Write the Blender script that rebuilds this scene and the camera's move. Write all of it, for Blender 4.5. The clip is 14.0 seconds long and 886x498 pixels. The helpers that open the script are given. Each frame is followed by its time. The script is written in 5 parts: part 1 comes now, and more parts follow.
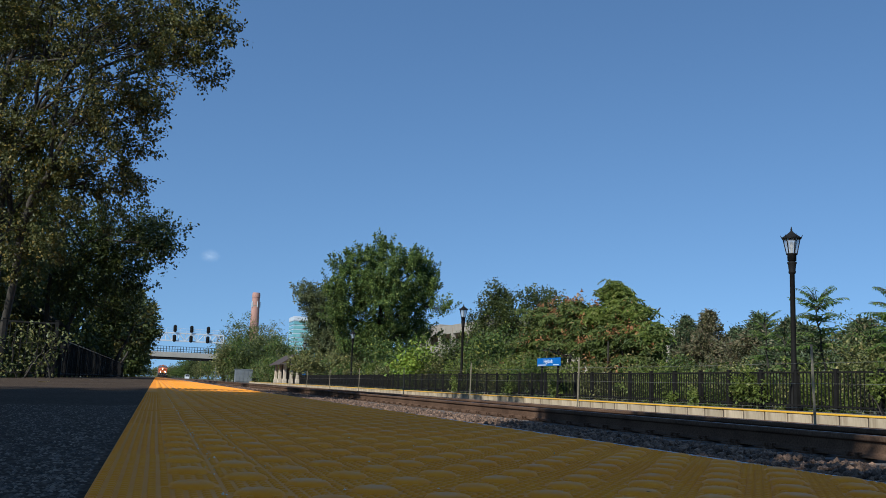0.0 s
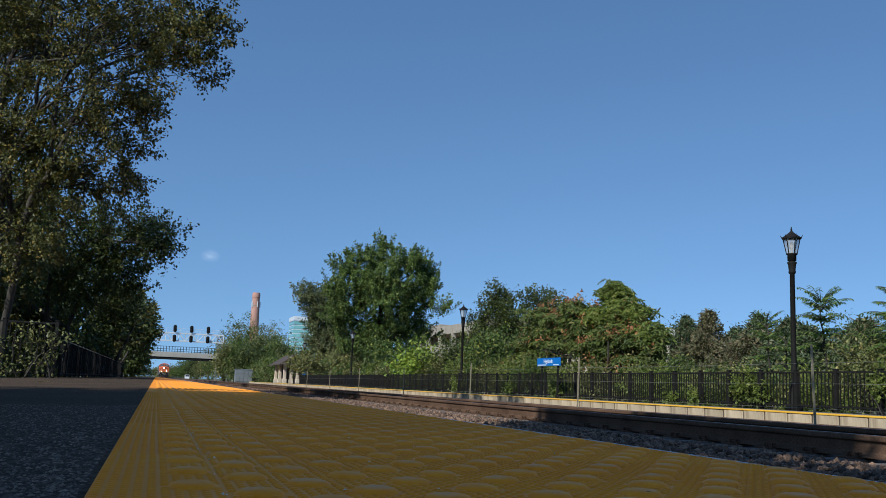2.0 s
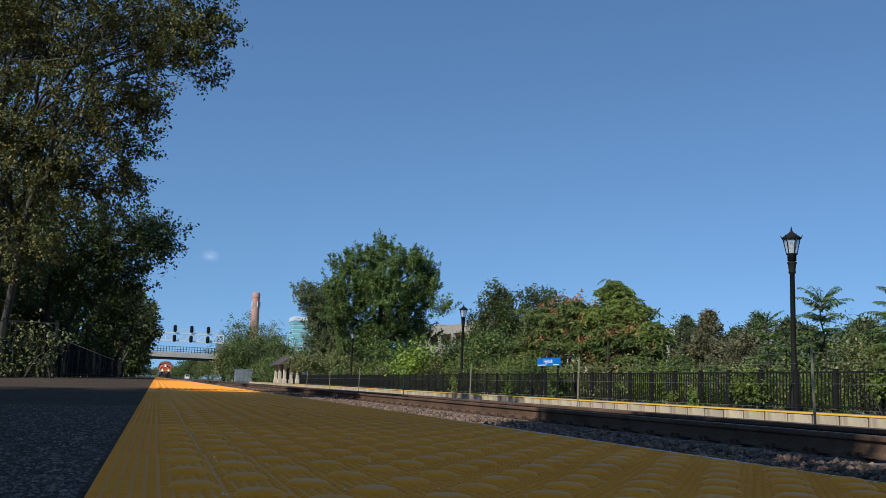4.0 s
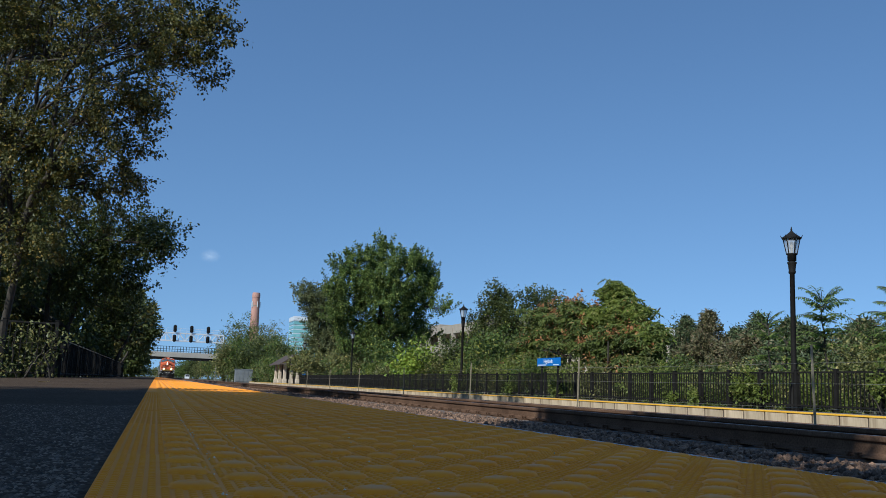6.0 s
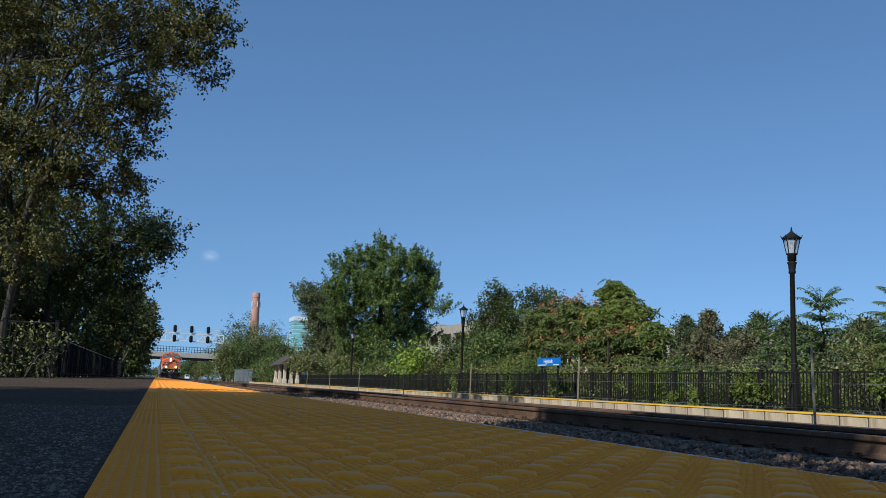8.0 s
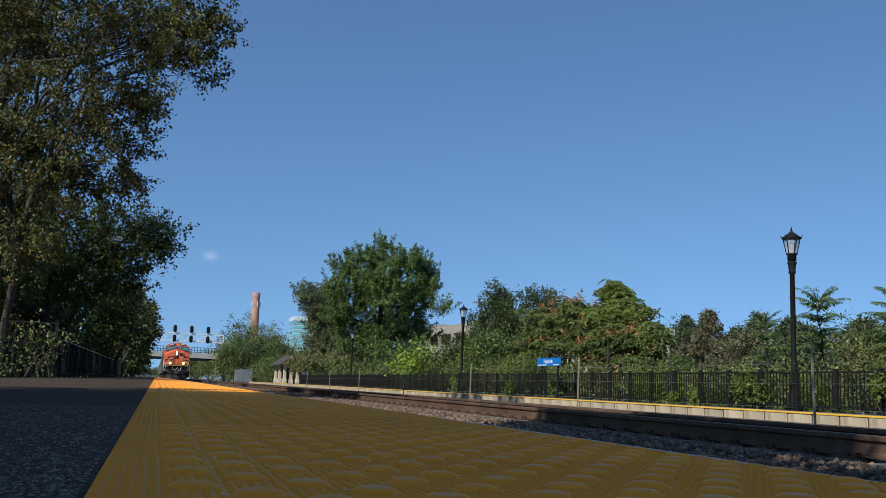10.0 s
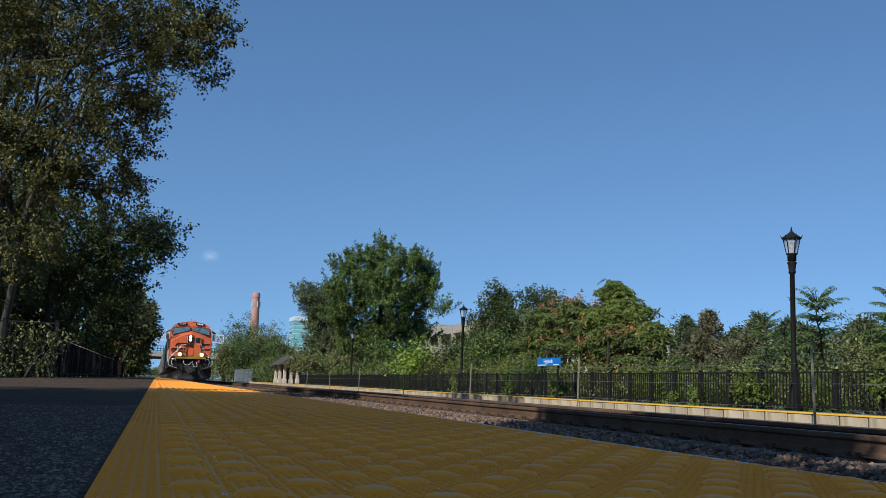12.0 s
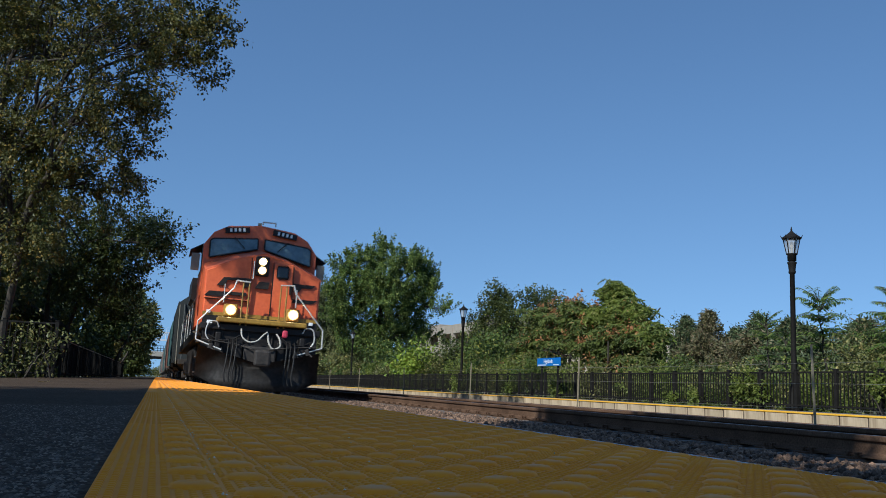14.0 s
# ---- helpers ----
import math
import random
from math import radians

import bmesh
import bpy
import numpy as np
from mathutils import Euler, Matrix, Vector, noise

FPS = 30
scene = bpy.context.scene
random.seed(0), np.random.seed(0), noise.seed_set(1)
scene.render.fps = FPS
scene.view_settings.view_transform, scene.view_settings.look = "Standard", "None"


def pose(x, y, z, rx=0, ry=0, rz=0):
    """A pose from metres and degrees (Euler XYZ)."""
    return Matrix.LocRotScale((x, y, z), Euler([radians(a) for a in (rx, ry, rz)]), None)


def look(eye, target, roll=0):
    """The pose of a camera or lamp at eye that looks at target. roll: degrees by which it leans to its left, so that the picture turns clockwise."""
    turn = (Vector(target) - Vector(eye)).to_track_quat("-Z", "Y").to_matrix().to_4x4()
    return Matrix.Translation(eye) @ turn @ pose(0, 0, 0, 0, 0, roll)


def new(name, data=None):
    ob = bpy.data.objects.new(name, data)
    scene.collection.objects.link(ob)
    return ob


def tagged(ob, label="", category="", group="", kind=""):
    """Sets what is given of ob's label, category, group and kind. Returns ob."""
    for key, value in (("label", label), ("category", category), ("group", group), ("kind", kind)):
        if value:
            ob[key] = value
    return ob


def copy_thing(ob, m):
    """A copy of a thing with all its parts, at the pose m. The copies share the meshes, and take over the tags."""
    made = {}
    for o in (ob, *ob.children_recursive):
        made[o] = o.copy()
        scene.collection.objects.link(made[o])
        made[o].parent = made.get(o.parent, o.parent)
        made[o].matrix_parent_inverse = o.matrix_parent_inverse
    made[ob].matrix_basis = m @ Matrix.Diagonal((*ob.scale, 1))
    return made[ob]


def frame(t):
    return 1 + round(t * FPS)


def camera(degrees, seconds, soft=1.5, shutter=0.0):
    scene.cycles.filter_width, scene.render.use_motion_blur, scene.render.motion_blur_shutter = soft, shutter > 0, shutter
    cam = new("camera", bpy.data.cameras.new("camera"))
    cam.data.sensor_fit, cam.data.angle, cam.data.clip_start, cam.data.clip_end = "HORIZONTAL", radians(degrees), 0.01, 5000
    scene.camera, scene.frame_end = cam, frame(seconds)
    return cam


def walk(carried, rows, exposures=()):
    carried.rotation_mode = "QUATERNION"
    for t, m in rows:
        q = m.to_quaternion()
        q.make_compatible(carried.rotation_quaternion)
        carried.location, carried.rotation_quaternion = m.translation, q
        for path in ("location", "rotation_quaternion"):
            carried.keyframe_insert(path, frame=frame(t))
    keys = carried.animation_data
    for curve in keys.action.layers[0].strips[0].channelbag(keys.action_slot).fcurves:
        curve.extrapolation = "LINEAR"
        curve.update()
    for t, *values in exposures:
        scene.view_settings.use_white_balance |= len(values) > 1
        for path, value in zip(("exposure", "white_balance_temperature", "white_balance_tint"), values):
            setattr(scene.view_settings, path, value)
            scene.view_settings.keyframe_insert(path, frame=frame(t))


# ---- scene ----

EYE = Vector((0.0, 0.0, 0.085))
AIM = Vector((math.sin(radians(17.13)) * math.cos(radians(8.72)),
              math.cos(radians(17.13)) * math.cos(radians(8.72)), math.sin(radians(8.72))))
cam = camera(52.2, 14.0, soft=0.8, shutter=0.2)
STAND = look(EYE, EYE + AIM, 2.27)
walk(cam, [(0.0, STAND), (14.0, STAND)], exposures=[(0.0, 0.03, 5650, 6), (14.0, 0.03, 5650, 6)])

# ---- world and sun ----
SUN_FROM = Vector((-0.70, -0.50, 0.66)).normalized()
world = bpy.data.worlds.new("sky")
scene.world = world
world.use_nodes = True
wn, wl = world.node_tree.nodes, world.node_tree.links
sky = wn.new("ShaderNodeTexSky")
sky.sky_type, sky.sun_disc = "NISHITA", False
sky.sun_elevation = math.asin(SUN_FROM.z)
sky.sun_rotation = math.atan2(SUN_FROM.x, SUN_FROM.y)
sky.air_density, sky.dust_density, sky.ozone_density, sky.altitude = 1.85, 0.0, 4.6, 2500
sky.texture_mapping.translation = (0.0, 0.0, 0.20)  # clear, even sky: little paling towards the horizon
wl.new(sky.outputs[0], wn["Background"].inputs[0])
wn["Background"].inputs[1].default_value = 0.119
sun = new("sun", bpy.data.lights.new("sun", "SUN"))
sun.data.energy, sun.data.angle, sun.data.color = 5.0, radians(0.53), (1.0, 0.945, 0.83)
sun.matrix_world = look(SUN_FROM * 200, (0, 0, 0))


# ---- materials ----
def mat(name, a, b, rough=0.8, metal=0.0, scale=4.0, fine=60.0, bump=0.3, dist=0.01, per="", spread=0.0, stretch=(1, 1, 1), spec=0.5):
    """Two colours mixed by coarse and fine noise; bump from the fine noise; per: vary by 'object' or 'island'."""
    m = bpy.data.materials.new(name)
    m.use_nodes = True
    n, l = m.node_tree.nodes, m.node_tree.links
    p = n["Principled BSDF"]
    tc, mp = n.new("ShaderNodeTexCoord"), n.new("ShaderNodeMapping")
    mp.inputs["Scale"].default_value = stretch
    l.new(tc.outputs["Object"], mp.inputs[0])
    n1, n2 = n.new("ShaderNodeTexNoise"), n.new("ShaderNodeTexNoise")
    for q, s in ((n1, scale), (n2, fine)):
        q.inputs["Scale"].default_value, q.inputs["Detail"].default_value = s, 5
        l.new(mp.outputs[0], q.inputs["Vector"])
    add = n.new("ShaderNodeMath")
    add.operation = "MULTIPLY_ADD"
    add.inputs[1].default_value = 0.5
    l.new(n2.outputs[0], add.inputs[0])
    half = n.new("ShaderNodeMath")
    half.operation = "MULTIPLY"
    half.inputs[1].default_value = 0.5
    l.new(n1.outputs[0], half.inputs[0])
    l.new(half.outputs[0], add.inputs[2])
    r = n.new("ShaderNodeMapRange")
    r.inputs[1].default_value, r.inputs[2].default_value = 0.36, 0.64
    l.new(add.outputs[0], r.inputs[0])
    mx = n.new("ShaderNodeMix")
    mx.data_type = "RGBA"
    mx.inputs[6].default_value, mx.inputs[7].default_value = (*a, 1), (*b, 1)
    l.new(r.outputs[0], mx.inputs[0])
    col = mx.outputs[2]
    if per:
        src = n.new("ShaderNodeObjectInfo").outputs["Random"] if per == "object" else n.new("ShaderNodeNewGeometry").outputs["Random Per Island"]
        hs = n.new("ShaderNodeHueSaturation")
        rr = n.new("ShaderNodeMapRange")
        rr.inputs[3].default_value, rr.inputs[4].default_value = 1 - spread, 1 + spread
        l.new(src, rr.inputs[0])
        l.new(rr.outputs[0], hs.inputs["Value"])
        l.new(col, hs.inputs["Color"])
        col = hs.outputs[0]
    l.new(col, p.inputs["Base Color"])
    p.inputs["Roughness"].default_value, p.inputs["Metallic"].default_value = rough, metal
    p.inputs["Specular IOR Level"].default_value = spec
    if bump:
        bp = n.new("ShaderNodeBump")
        bp.inputs["Strength"].default_value, bp.inputs["Distance"].default_value = bump, dist
        l.new(n2.outputs[0], bp.inputs["Height"])
        l.new(bp.outputs[0], p.inputs["Normal"])
    return m


def leaf_mat(name, a, b, c, share=0.12, shine=0.24):
    """Leaves: green a to b by leaf and by clump, a share of them in the third colour; light shines through."""
    m = bpy.data.materials.new(name)
    m.use_nodes = True
    n, l = m.node_tree.nodes, m.node_tree.links
    p, out = n["Principled BSDF"], n["Material Output"]
    g = n.new("ShaderNodeNewGeometry")
    ramp = n.new("ShaderNodeValToRGB")
    e = ramp.color_ramp.elements
    e[0].position, e[0].color = 0.0, (*a, 1)
    e[1].position, e[1].color = 1.0 - share, (*b, 1)
    if share > 0:
        last = e.new(min(1.0, 1.02 - share))
        last.color = (*c, 1)
    l.new(g.outputs["Random Per Island"], ramp.inputs[0])
    tc, no = n.new("ShaderNodeTexCoord"), n.new("ShaderNodeTexNoise")
    no.inputs["Scale"].default_value, no.inputs["Detail"].default_value = 0.5, 3
    l.new(tc.outputs["Object"], no.inputs["Vector"])
    rr = n.new("ShaderNodeMapRange")
    rr.inputs[1].default_value, rr.inputs[2].default_value, rr.inputs[3].default_value, rr.inputs[4].default_value = 0.3, 0.7, 0.72, 1.3
    l.new(no.outputs[0], rr.inputs[0])
    hs = n.new("ShaderNodeHueSaturation")
    l.new(rr.outputs[0], hs.inputs["Value"])
    l.new(ramp.outputs[0], hs.inputs["Color"])
    l.new(hs.outputs[0], p.inputs["Base Color"])
    p.inputs["Roughness"].default_value, p.inputs["Specular IOR Level"].default_value = 0.5, 0.35
    tr, ms = n.new("ShaderNodeBsdfTranslucent"), n.new("ShaderNodeMixShader")
    l.new(hs.outputs[0], tr.inputs[0])
    ms.inputs[0].default_value = shine
    l.new(p.outputs[0], ms.inputs[1])
    l.new(tr.outputs[0], ms.inputs[2])
    l.new(ms.outputs[0], out.inputs[0])
    return m


def glow(name, color, strength):
    m = bpy.data.materials.new(name)
    m.use_nodes = True
    p = m.node_tree.nodes["Principled BSDF"]
    p.inputs["Base Color"].default_value = (*color, 1)
    p.inputs["Emission Color"].default_value, p.inputs["Emission Strength"].default_value = (*color, 1), strength
    return m


def asphalt():
    """Coarse asphalt: dark binder with grey chips standing proud, worn paler in places."""
    m = mat("asphalt", (0.040, 0.026, 0.017), (0.074, 0.050, 0.033), 0.9, scale=0.9, fine=300, bump=0.0, spec=0.04)
    n, l = m.node_tree.nodes, m.node_tree.links
    p = n["Principled BSDF"]
    tc = n.new("ShaderNodeTexCoord")
    v, w, patch = n.new("ShaderNodeTexVoronoi"), n.new("ShaderNodeTexNoise"), n.new("ShaderNodeTexNoise")
    v.inputs["Scale"].default_value, w.inputs["Scale"].default_value, patch.inputs["Scale"].default_value = 130, 45, 0.7
    for q in (v, w, patch):
        l.new(tc.outputs["Object"], q.inputs["Vector"])
    sep = n.new("ShaderNodeSeparateColor")
    l.new(v.outputs["Color"], sep.inputs[0])
    r = n.new("ShaderNodeMapRange")
    r.inputs[1].default_value, r.inputs[2].default_value, r.inputs[3].default_value, r.inputs[4].default_value = 0.45, 1.0, 0.0, 0.8
    l.new(sep.outputs[0], r.inputs[0])
    worn = n.new("ShaderNodeMapRange")
    worn.inputs[1].default_value, worn.inputs[2].default_value, worn.inputs[3].default_value, worn.inputs[4].default_value = 0.4, 0.65, 0.6, 1.3
    l.new(patch.outputs[0], worn.inputs[0])
    mul = n.new("ShaderNodeMath")
    mul.operation = "MULTIPLY"
    l.new(r.outputs[0], mul.inputs[0])
    l.new(worn.outputs[0], mul.inputs[1])
    mx = n.new("ShaderNodeMix")
    mx.data_type = "RGBA"
    mx.inputs[7].default_value = (0.135, 0.100, 0.072, 1)
    l.new(p.inputs["Base Color"].links[0].from_socket, mx.inputs[6])
    l.new(mul.outputs[0], mx.inputs[0])
    l.new(mx.outputs[2], p.inputs["Base Color"])
    h = n.new("ShaderNodeMath")
    h.operation = "MULTIPLY_ADD"
    h.inputs[1].default_value = 0.8
    l.new(w.outputs[0], h.inputs[0])
    l.new(sep.outputs[1], h.inputs[2])
    bp = n.new("ShaderNodeBump")
    bp.inputs["Strength"].default_value, bp.inputs["Distance"].default_value = 0.9, 0.004
    l.new(h.outputs[0], bp.inputs["Height"])
    l.new(bp.outputs[0], p.inputs["Normal"])
    return m


ASPHALT = asphalt()
ASPHALT_OLD = mat("asphalt_worn", (0.10, 0.095, 0.09), (0.17, 0.16, 0.15), 0.9, scale=0.6, fine=90, bump=0.6)
YELLOW = mat("tactile_yellow", (0.86, 0.272, 0.012), (0.92, 0.338, 0.020), 0.55, scale=2.5, fine=70, bump=0.15, dist=0.002, per="object", spread=0.05, spec=0.13)


def worn(m, low, high, color, share):
    """Dirty grey wear on the raised parts of a mesh, between two heights, broken up by noise."""
    n, l = m.node_tree.nodes, m.node_tree.links
    p = n["Principled BSDF"]
    tc, sep, no = n.new("ShaderNodeTexCoord"), n.new("ShaderNodeSeparateXYZ"), n.new("ShaderNodeTexNoise")
    no.inputs["Scale"].default_value, no.inputs["Detail"].default_value = 38, 5
    l.new(tc.outputs["Object"], sep.inputs[0])
    l.new(tc.outputs["Object"], no.inputs["Vector"])
    a, b, c = n.new("ShaderNodeMapRange"), n.new("ShaderNodeMapRange"), n.new("ShaderNodeMath")
    a.inputs[1].default_value, a.inputs[2].default_value = low, high
    b.inputs[1].default_value, b.inputs[2].default_value, b.inputs[4].default_value = 0.42, 0.62, share
    c.operation = "MULTIPLY"
    l.new(sep.outputs[2], a.inputs[0])
    l.new(no.outputs[0], b.inputs[0])
    l.new(a.outputs[0], c.inputs[0])
    l.new(b.outputs[0], c.inputs[1])
    mx = n.new("ShaderNodeMix")
    mx.data_type = "RGBA"
    mx.inputs[7].default_value = (*color, 1)
    l.new(p.inputs["Base Color"].links[0].from_socket, mx.inputs[6])
    l.new(c.outputs[0], mx.inputs[0])
    l.new(mx.outputs[2], p.inputs["Base Color"])


worn(YELLOW, 0.0030, 0.0046, (0.60, 0.43, 0.30), 0.28)
YELLOW_PAINT = mat("edge_paint", (0.72, 0.36, 0.02), (0.80, 0.45, 0.04), 0.6, scale=2, fine=40, bump=0.2)
CONCRETE = mat("concrete", (0.31, 0.225, 0.135), (0.53, 0.415, 0.27), 0.85, scale=2.0, fine=9, bump=0.3, per="object", spread=0.16, stretch=(1, 2.2, 0.35))
GREY_CONCRETE = mat("grey_concrete", (0.42, 0.40, 0.36), (0.56, 0.53, 0.48), 0.85, scale=0.4, fine=12, bump=0.2)
EARTH = mat("earth", (0.06, 0.065, 0.03), (0.13, 0.11, 0.06), 0.95, scale=0.4, fine=8, bump=0.6)
BALLAST = mat("ballast_bed", (0.060, 0.040, 0.028), (0.155, 0.108, 0.076), 0.9, scale=3, fine=22, bump=1.0, dist=0.05)
STONE = mat("ballast_stone", (0.055, 0.031, 0.019), (0.25, 0.150, 0.092), 0.9, scale=8, fine=60, bump=0.5, per="island", spread=0.55)
RAIL_RUST = mat("rail_rust", (0.058, 0.032, 0.019), (0.155, 0.090, 0.055), 0.9, 0.0, scale=2, fine=60, bump=0.4, dist=0.003, spec=0.1)
RAIL_TOP = mat("rail_top", (0.20, 0.18, 0.18), (0.30, 0.28, 0.28), 0.48, 1.0, scale=3, fine=80, bump=0.05)
TIE = mat("tie_wood", (0.06, 0.045, 0.035), (0.14, 0.11, 0.09), 0.9, scale=2, fine=30, bump=0.8, stretch=(0.2, 1, 1))
IRON = mat("black_iron", (0.008, 0.007, 0.006), (0.018, 0.016, 0.014), 0.7, 0.0, scale=5, fine=60, bump=0.1, spec=0.14)
GALV = mat("galvanised_steel", (0.17, 0.155, 0.12), (0.28, 0.255, 0.205), 0.6, 0.3, scale=4, fine=50, bump=0.1)
WHITE_STEEL = mat("white_steel", (0.55, 0.56, 0.57), (0.70, 0.71, 0.72), 0.55, 0.2, scale=1, fine=20, bump=0.1)
BARK = mat("bark", (0.022, 0.017, 0.012), (0.062, 0.049, 0.035), 0.95, scale=3, fine=14, bump=1.0, dist=0.03, stretch=(1, 1, 0.25))
LEAF_DARK = leaf_mat("leaf_dark", (0.038, 0.045, 0.010), (0.128, 0.118, 0.028), (0.27, 0.19, 0.04), 0.12, 0.34)
LEAF_DEEP = leaf_mat("leaf_deep", (0.034, 0.048, 0.010), (0.084, 0.100, 0.020), (0.20, 0.19, 0.04), 0.06)
LEAF_MID = leaf_mat("leaf_mid", (0.042, 0.074, 0.013), (0.118, 0.156, 0.030), (0.25, 0.24, 0.045), 0.10)
LEAF_ELM = leaf_mat("leaf_elm", (0.042, 0.080, 0.016), (0.150, 0.195, 0.040), (0.25, 0.28, 0.06), 0.14)
LEAF_DUSTY = leaf_mat("leaf_dusty", (0.070, 0.084, 0.030), (0.165, 0.172, 0.065), (0.24, 0.23, 0.10), 0.12)
LEAF_OLIVE = leaf_mat("leaf_olive", (0.080, 0.092, 0.025), (0.185, 0.18, 0.055), (0.31, 0.26, 0.09), 0.12)
LEAF_SUMAC = leaf_mat("leaf_sumac", (0.060, 0.088, 0.018), (0.155, 0.178, 0.040), (0.28, 0.18, 0.06), 0.04)
LEAF_PALE = leaf_mat("leaf_pale", (0.105, 0.140, 0.024), (0.24, 0.28, 0.055), (0.33, 0.33, 0.09), 0.12, 0.5)
LEAF_FROND = leaf_mat("leaf_frond", (0.12, 0.19, 0.04), (0.24, 0.33, 0.08), (0.34, 0.38, 0.12), 0.15, 0.6)
LEAF_LIME = leaf_mat("leaf_lime", (0.130, 0.200, 0.018), (0.27, 0.35, 0.040), (0.36, 0.40, 0.06), 0.2)
LEAF_PINE = leaf_mat("leaf_pine", (0.055, 0.078, 0.032), (0.120, 0.145, 0.060), (0.18, 0.14, 0.07), 0.15, 0.15)
LEAF_BROWN_PINE = leaf_mat("leaf_brown_pine", (0.075, 0.078, 0.032), (0.150, 0.132, 0.060), (0.18, 0.13, 0.07), 0.25, 0.15)
# rusty top rail; the sunlight along it is put into its orange-brown colour
SUNLIT_RUST = mat("sunlit_rust_rail", (0.22, 0.13, 0.08), (0.40, 0.25, 0.15), 0.33, scale=4, fine=50, bump=0.3)
LEAF_ORANGE = leaf_mat("seed_orange", (0.30, 0.12, 0.045), (0.46, 0.22, 0.09), (0.40, 0.27, 0.10), 0.2)


# ---- mesh helpers ----
def link(name, me, material=None, parent=None, label=""):
    ob = new(name, me)
    if material is not None and not me.materials:
        me.materials.append(material)
    if parent is not None:
        ob.parent = parent
    return tagged(ob, label)


def part(name, bm, material, parent=None, label="", smooth=False):
    """Links a bmesh as one mesh object under a thing or a part."""
    me = bpy.data.meshes.new(name)
    bmesh.ops.recalc_face_normals(bm, faces=bm.faces)
    bm.to_mesh(me)
    bm.free()
    if smooth:
        me.polygons.foreach_set("use_smooth", [True] * len(me.polygons))
    return link(name, me, material, parent, label)


def thing(name, label, category, group="", at=(0, 0, 0), rz=0):
    ob = tagged(new(name), label, category, group)
    ob.matrix_basis = pose(*at, 0, 0, rz)
    return ob


def box(bm, x0, x1, y0, y1, z0, z1, bevel=0.0, m=None):
    """Adds a box, its edges bevelled where asked."""
    g = bmesh.ops.create_cube(bm, size=1.0)["verts"]
    for v in g:
        v.co = Vector((x0 + (v.co.x + 0.5) * (x1 - x0), y0 + (v.co.y + 0.5) * (y1 - y0), z0 + (v.co.z + 0.5) * (z1 - z0)))
    if bevel:
        edges = list({e for v in g for e in v.link_edges})
        g = list({v for f in bmesh.ops.bevel(bm, geom=edges, offset=bevel, segments=2, affect="EDGES", profile=0.5)["faces"] for v in f.verts} | {v for v in g if v.is_valid})
    if m is not None:
        bmesh.ops.transform(bm, matrix=m, verts=[v for v in g if v.is_valid])
    return bm


def boxed(*a, **k):
    return box(bmesh.new(), *a, **k)


def rod(bm, a, b, r0, r1=None, sides=8):
    """A capped tapered rod from a to b."""
    a, b = Vector(a), Vector(b)
    r1 = r0 if r1 is None else r1
    q = (b - a).to_track_quat("Z", "Y").to_matrix().to_4x4()
    bmesh.ops.create_cone(bm, cap_ends=True, segments=sides, radius1=r0, radius2=r1, depth=(b - a).length,
                          matrix=Matrix.Translation((a + b) / 2) @ q)
    return bm


def pipe(bm, pts, r, sides=8):
    for a, b in zip(pts, pts[1:]):
        rod(bm, a, b, r, r, sides)
    for p in pts[1:-1]:
        bmesh.ops.create_icosphere(bm, subdivisions=1, radius=r * 1.03, matrix=Matrix.Translation(p))
    return bm


def curved(pts, steps=5):
    """More points along a smooth curve through the given ones."""
    p = [Vector(q) for q in pts]
    p = [p[0] * 2 - p[1]] + p + [p[-1] * 2 - p[-2]]
    out = []
    for a, b, c, d in zip(p, p[1:], p[2:], p[3:]):
        for i in range(steps):
            t = i / steps
            out.append(0.5 * (2 * b + (c - a) * t + (2 * a - 5 * b + 4 * c - d) * t * t + (3 * b - a - 3 * c + d) * t ** 3))
    return out + [p[-2]]


def lathe(bm, profile, sides=16, at=(0, 0, 0)):
    """Turns (radius, height) pairs round the upright axis."""
    rings = []
    for r, z in profile:
        rings.append([bm.verts.new((at[0] + r * math.cos(2 * math.pi * i / sides), at[1] + r * math.sin(2 * math.pi * i / sides), at[2] + z)) for i in range(sides)])
    for a, b in zip(rings, rings[1:]):
        for i in range(sides):
            bm.faces.new((a[i], a[(i + 1) % sides], b[(i + 1) % sides], b[i]))
    bm.faces.new(rings[0][::-1])
    bm.faces.new(rings[-1])
    return bm


def extrude(bm, outline, y0, y1, axis="y"):
    """A prism of an (x, z) outline between y0 and y1."""
    ends = []
    for y in (y0, y1):
        ends.append([bm.verts.new((x, y, z) if axis == "y" else (x, z, y) if axis == "z" else (y, x, z)) for x, z in outline])
    n = len(outline)
    bm.faces.new(ends[0])
    bm.faces.new(ends[1][::-1])
    for i in range(n):
        bm.faces.new((ends[0][i], ends[0][(i + 1) % n], ends[1][(i + 1) % n], ends[1][i]))
    return bm


def quick(name, verts, faces, corners, smooth=False):
    """A mesh from arrays: vertices, faces of a fixed number of corners."""
    me = bpy.data.meshes.new(name)
    me.vertices.add(len(verts))
    me.vertices.foreach_set("co", np.asarray(verts, np.float32).ravel())
    me.loops.add(len(faces) * corners)
    me.loops.foreach_set("vertex_index", np.asarray(faces, np.int32).ravel())
    me.polygons.add(len(faces))
    me.polygons.foreach_set("loop_start", np.arange(0, len(faces) * corners, corners, dtype=np.int32))
    me.polygons.foreach_set("use_smooth", np.full(len(faces), smooth))
    me.update(calc_edges=True)
    return me


# ---- plants ----
def unit(a):
    return a / np.maximum(np.linalg.norm(a, axis=-1, keepdims=True), 1e-9)


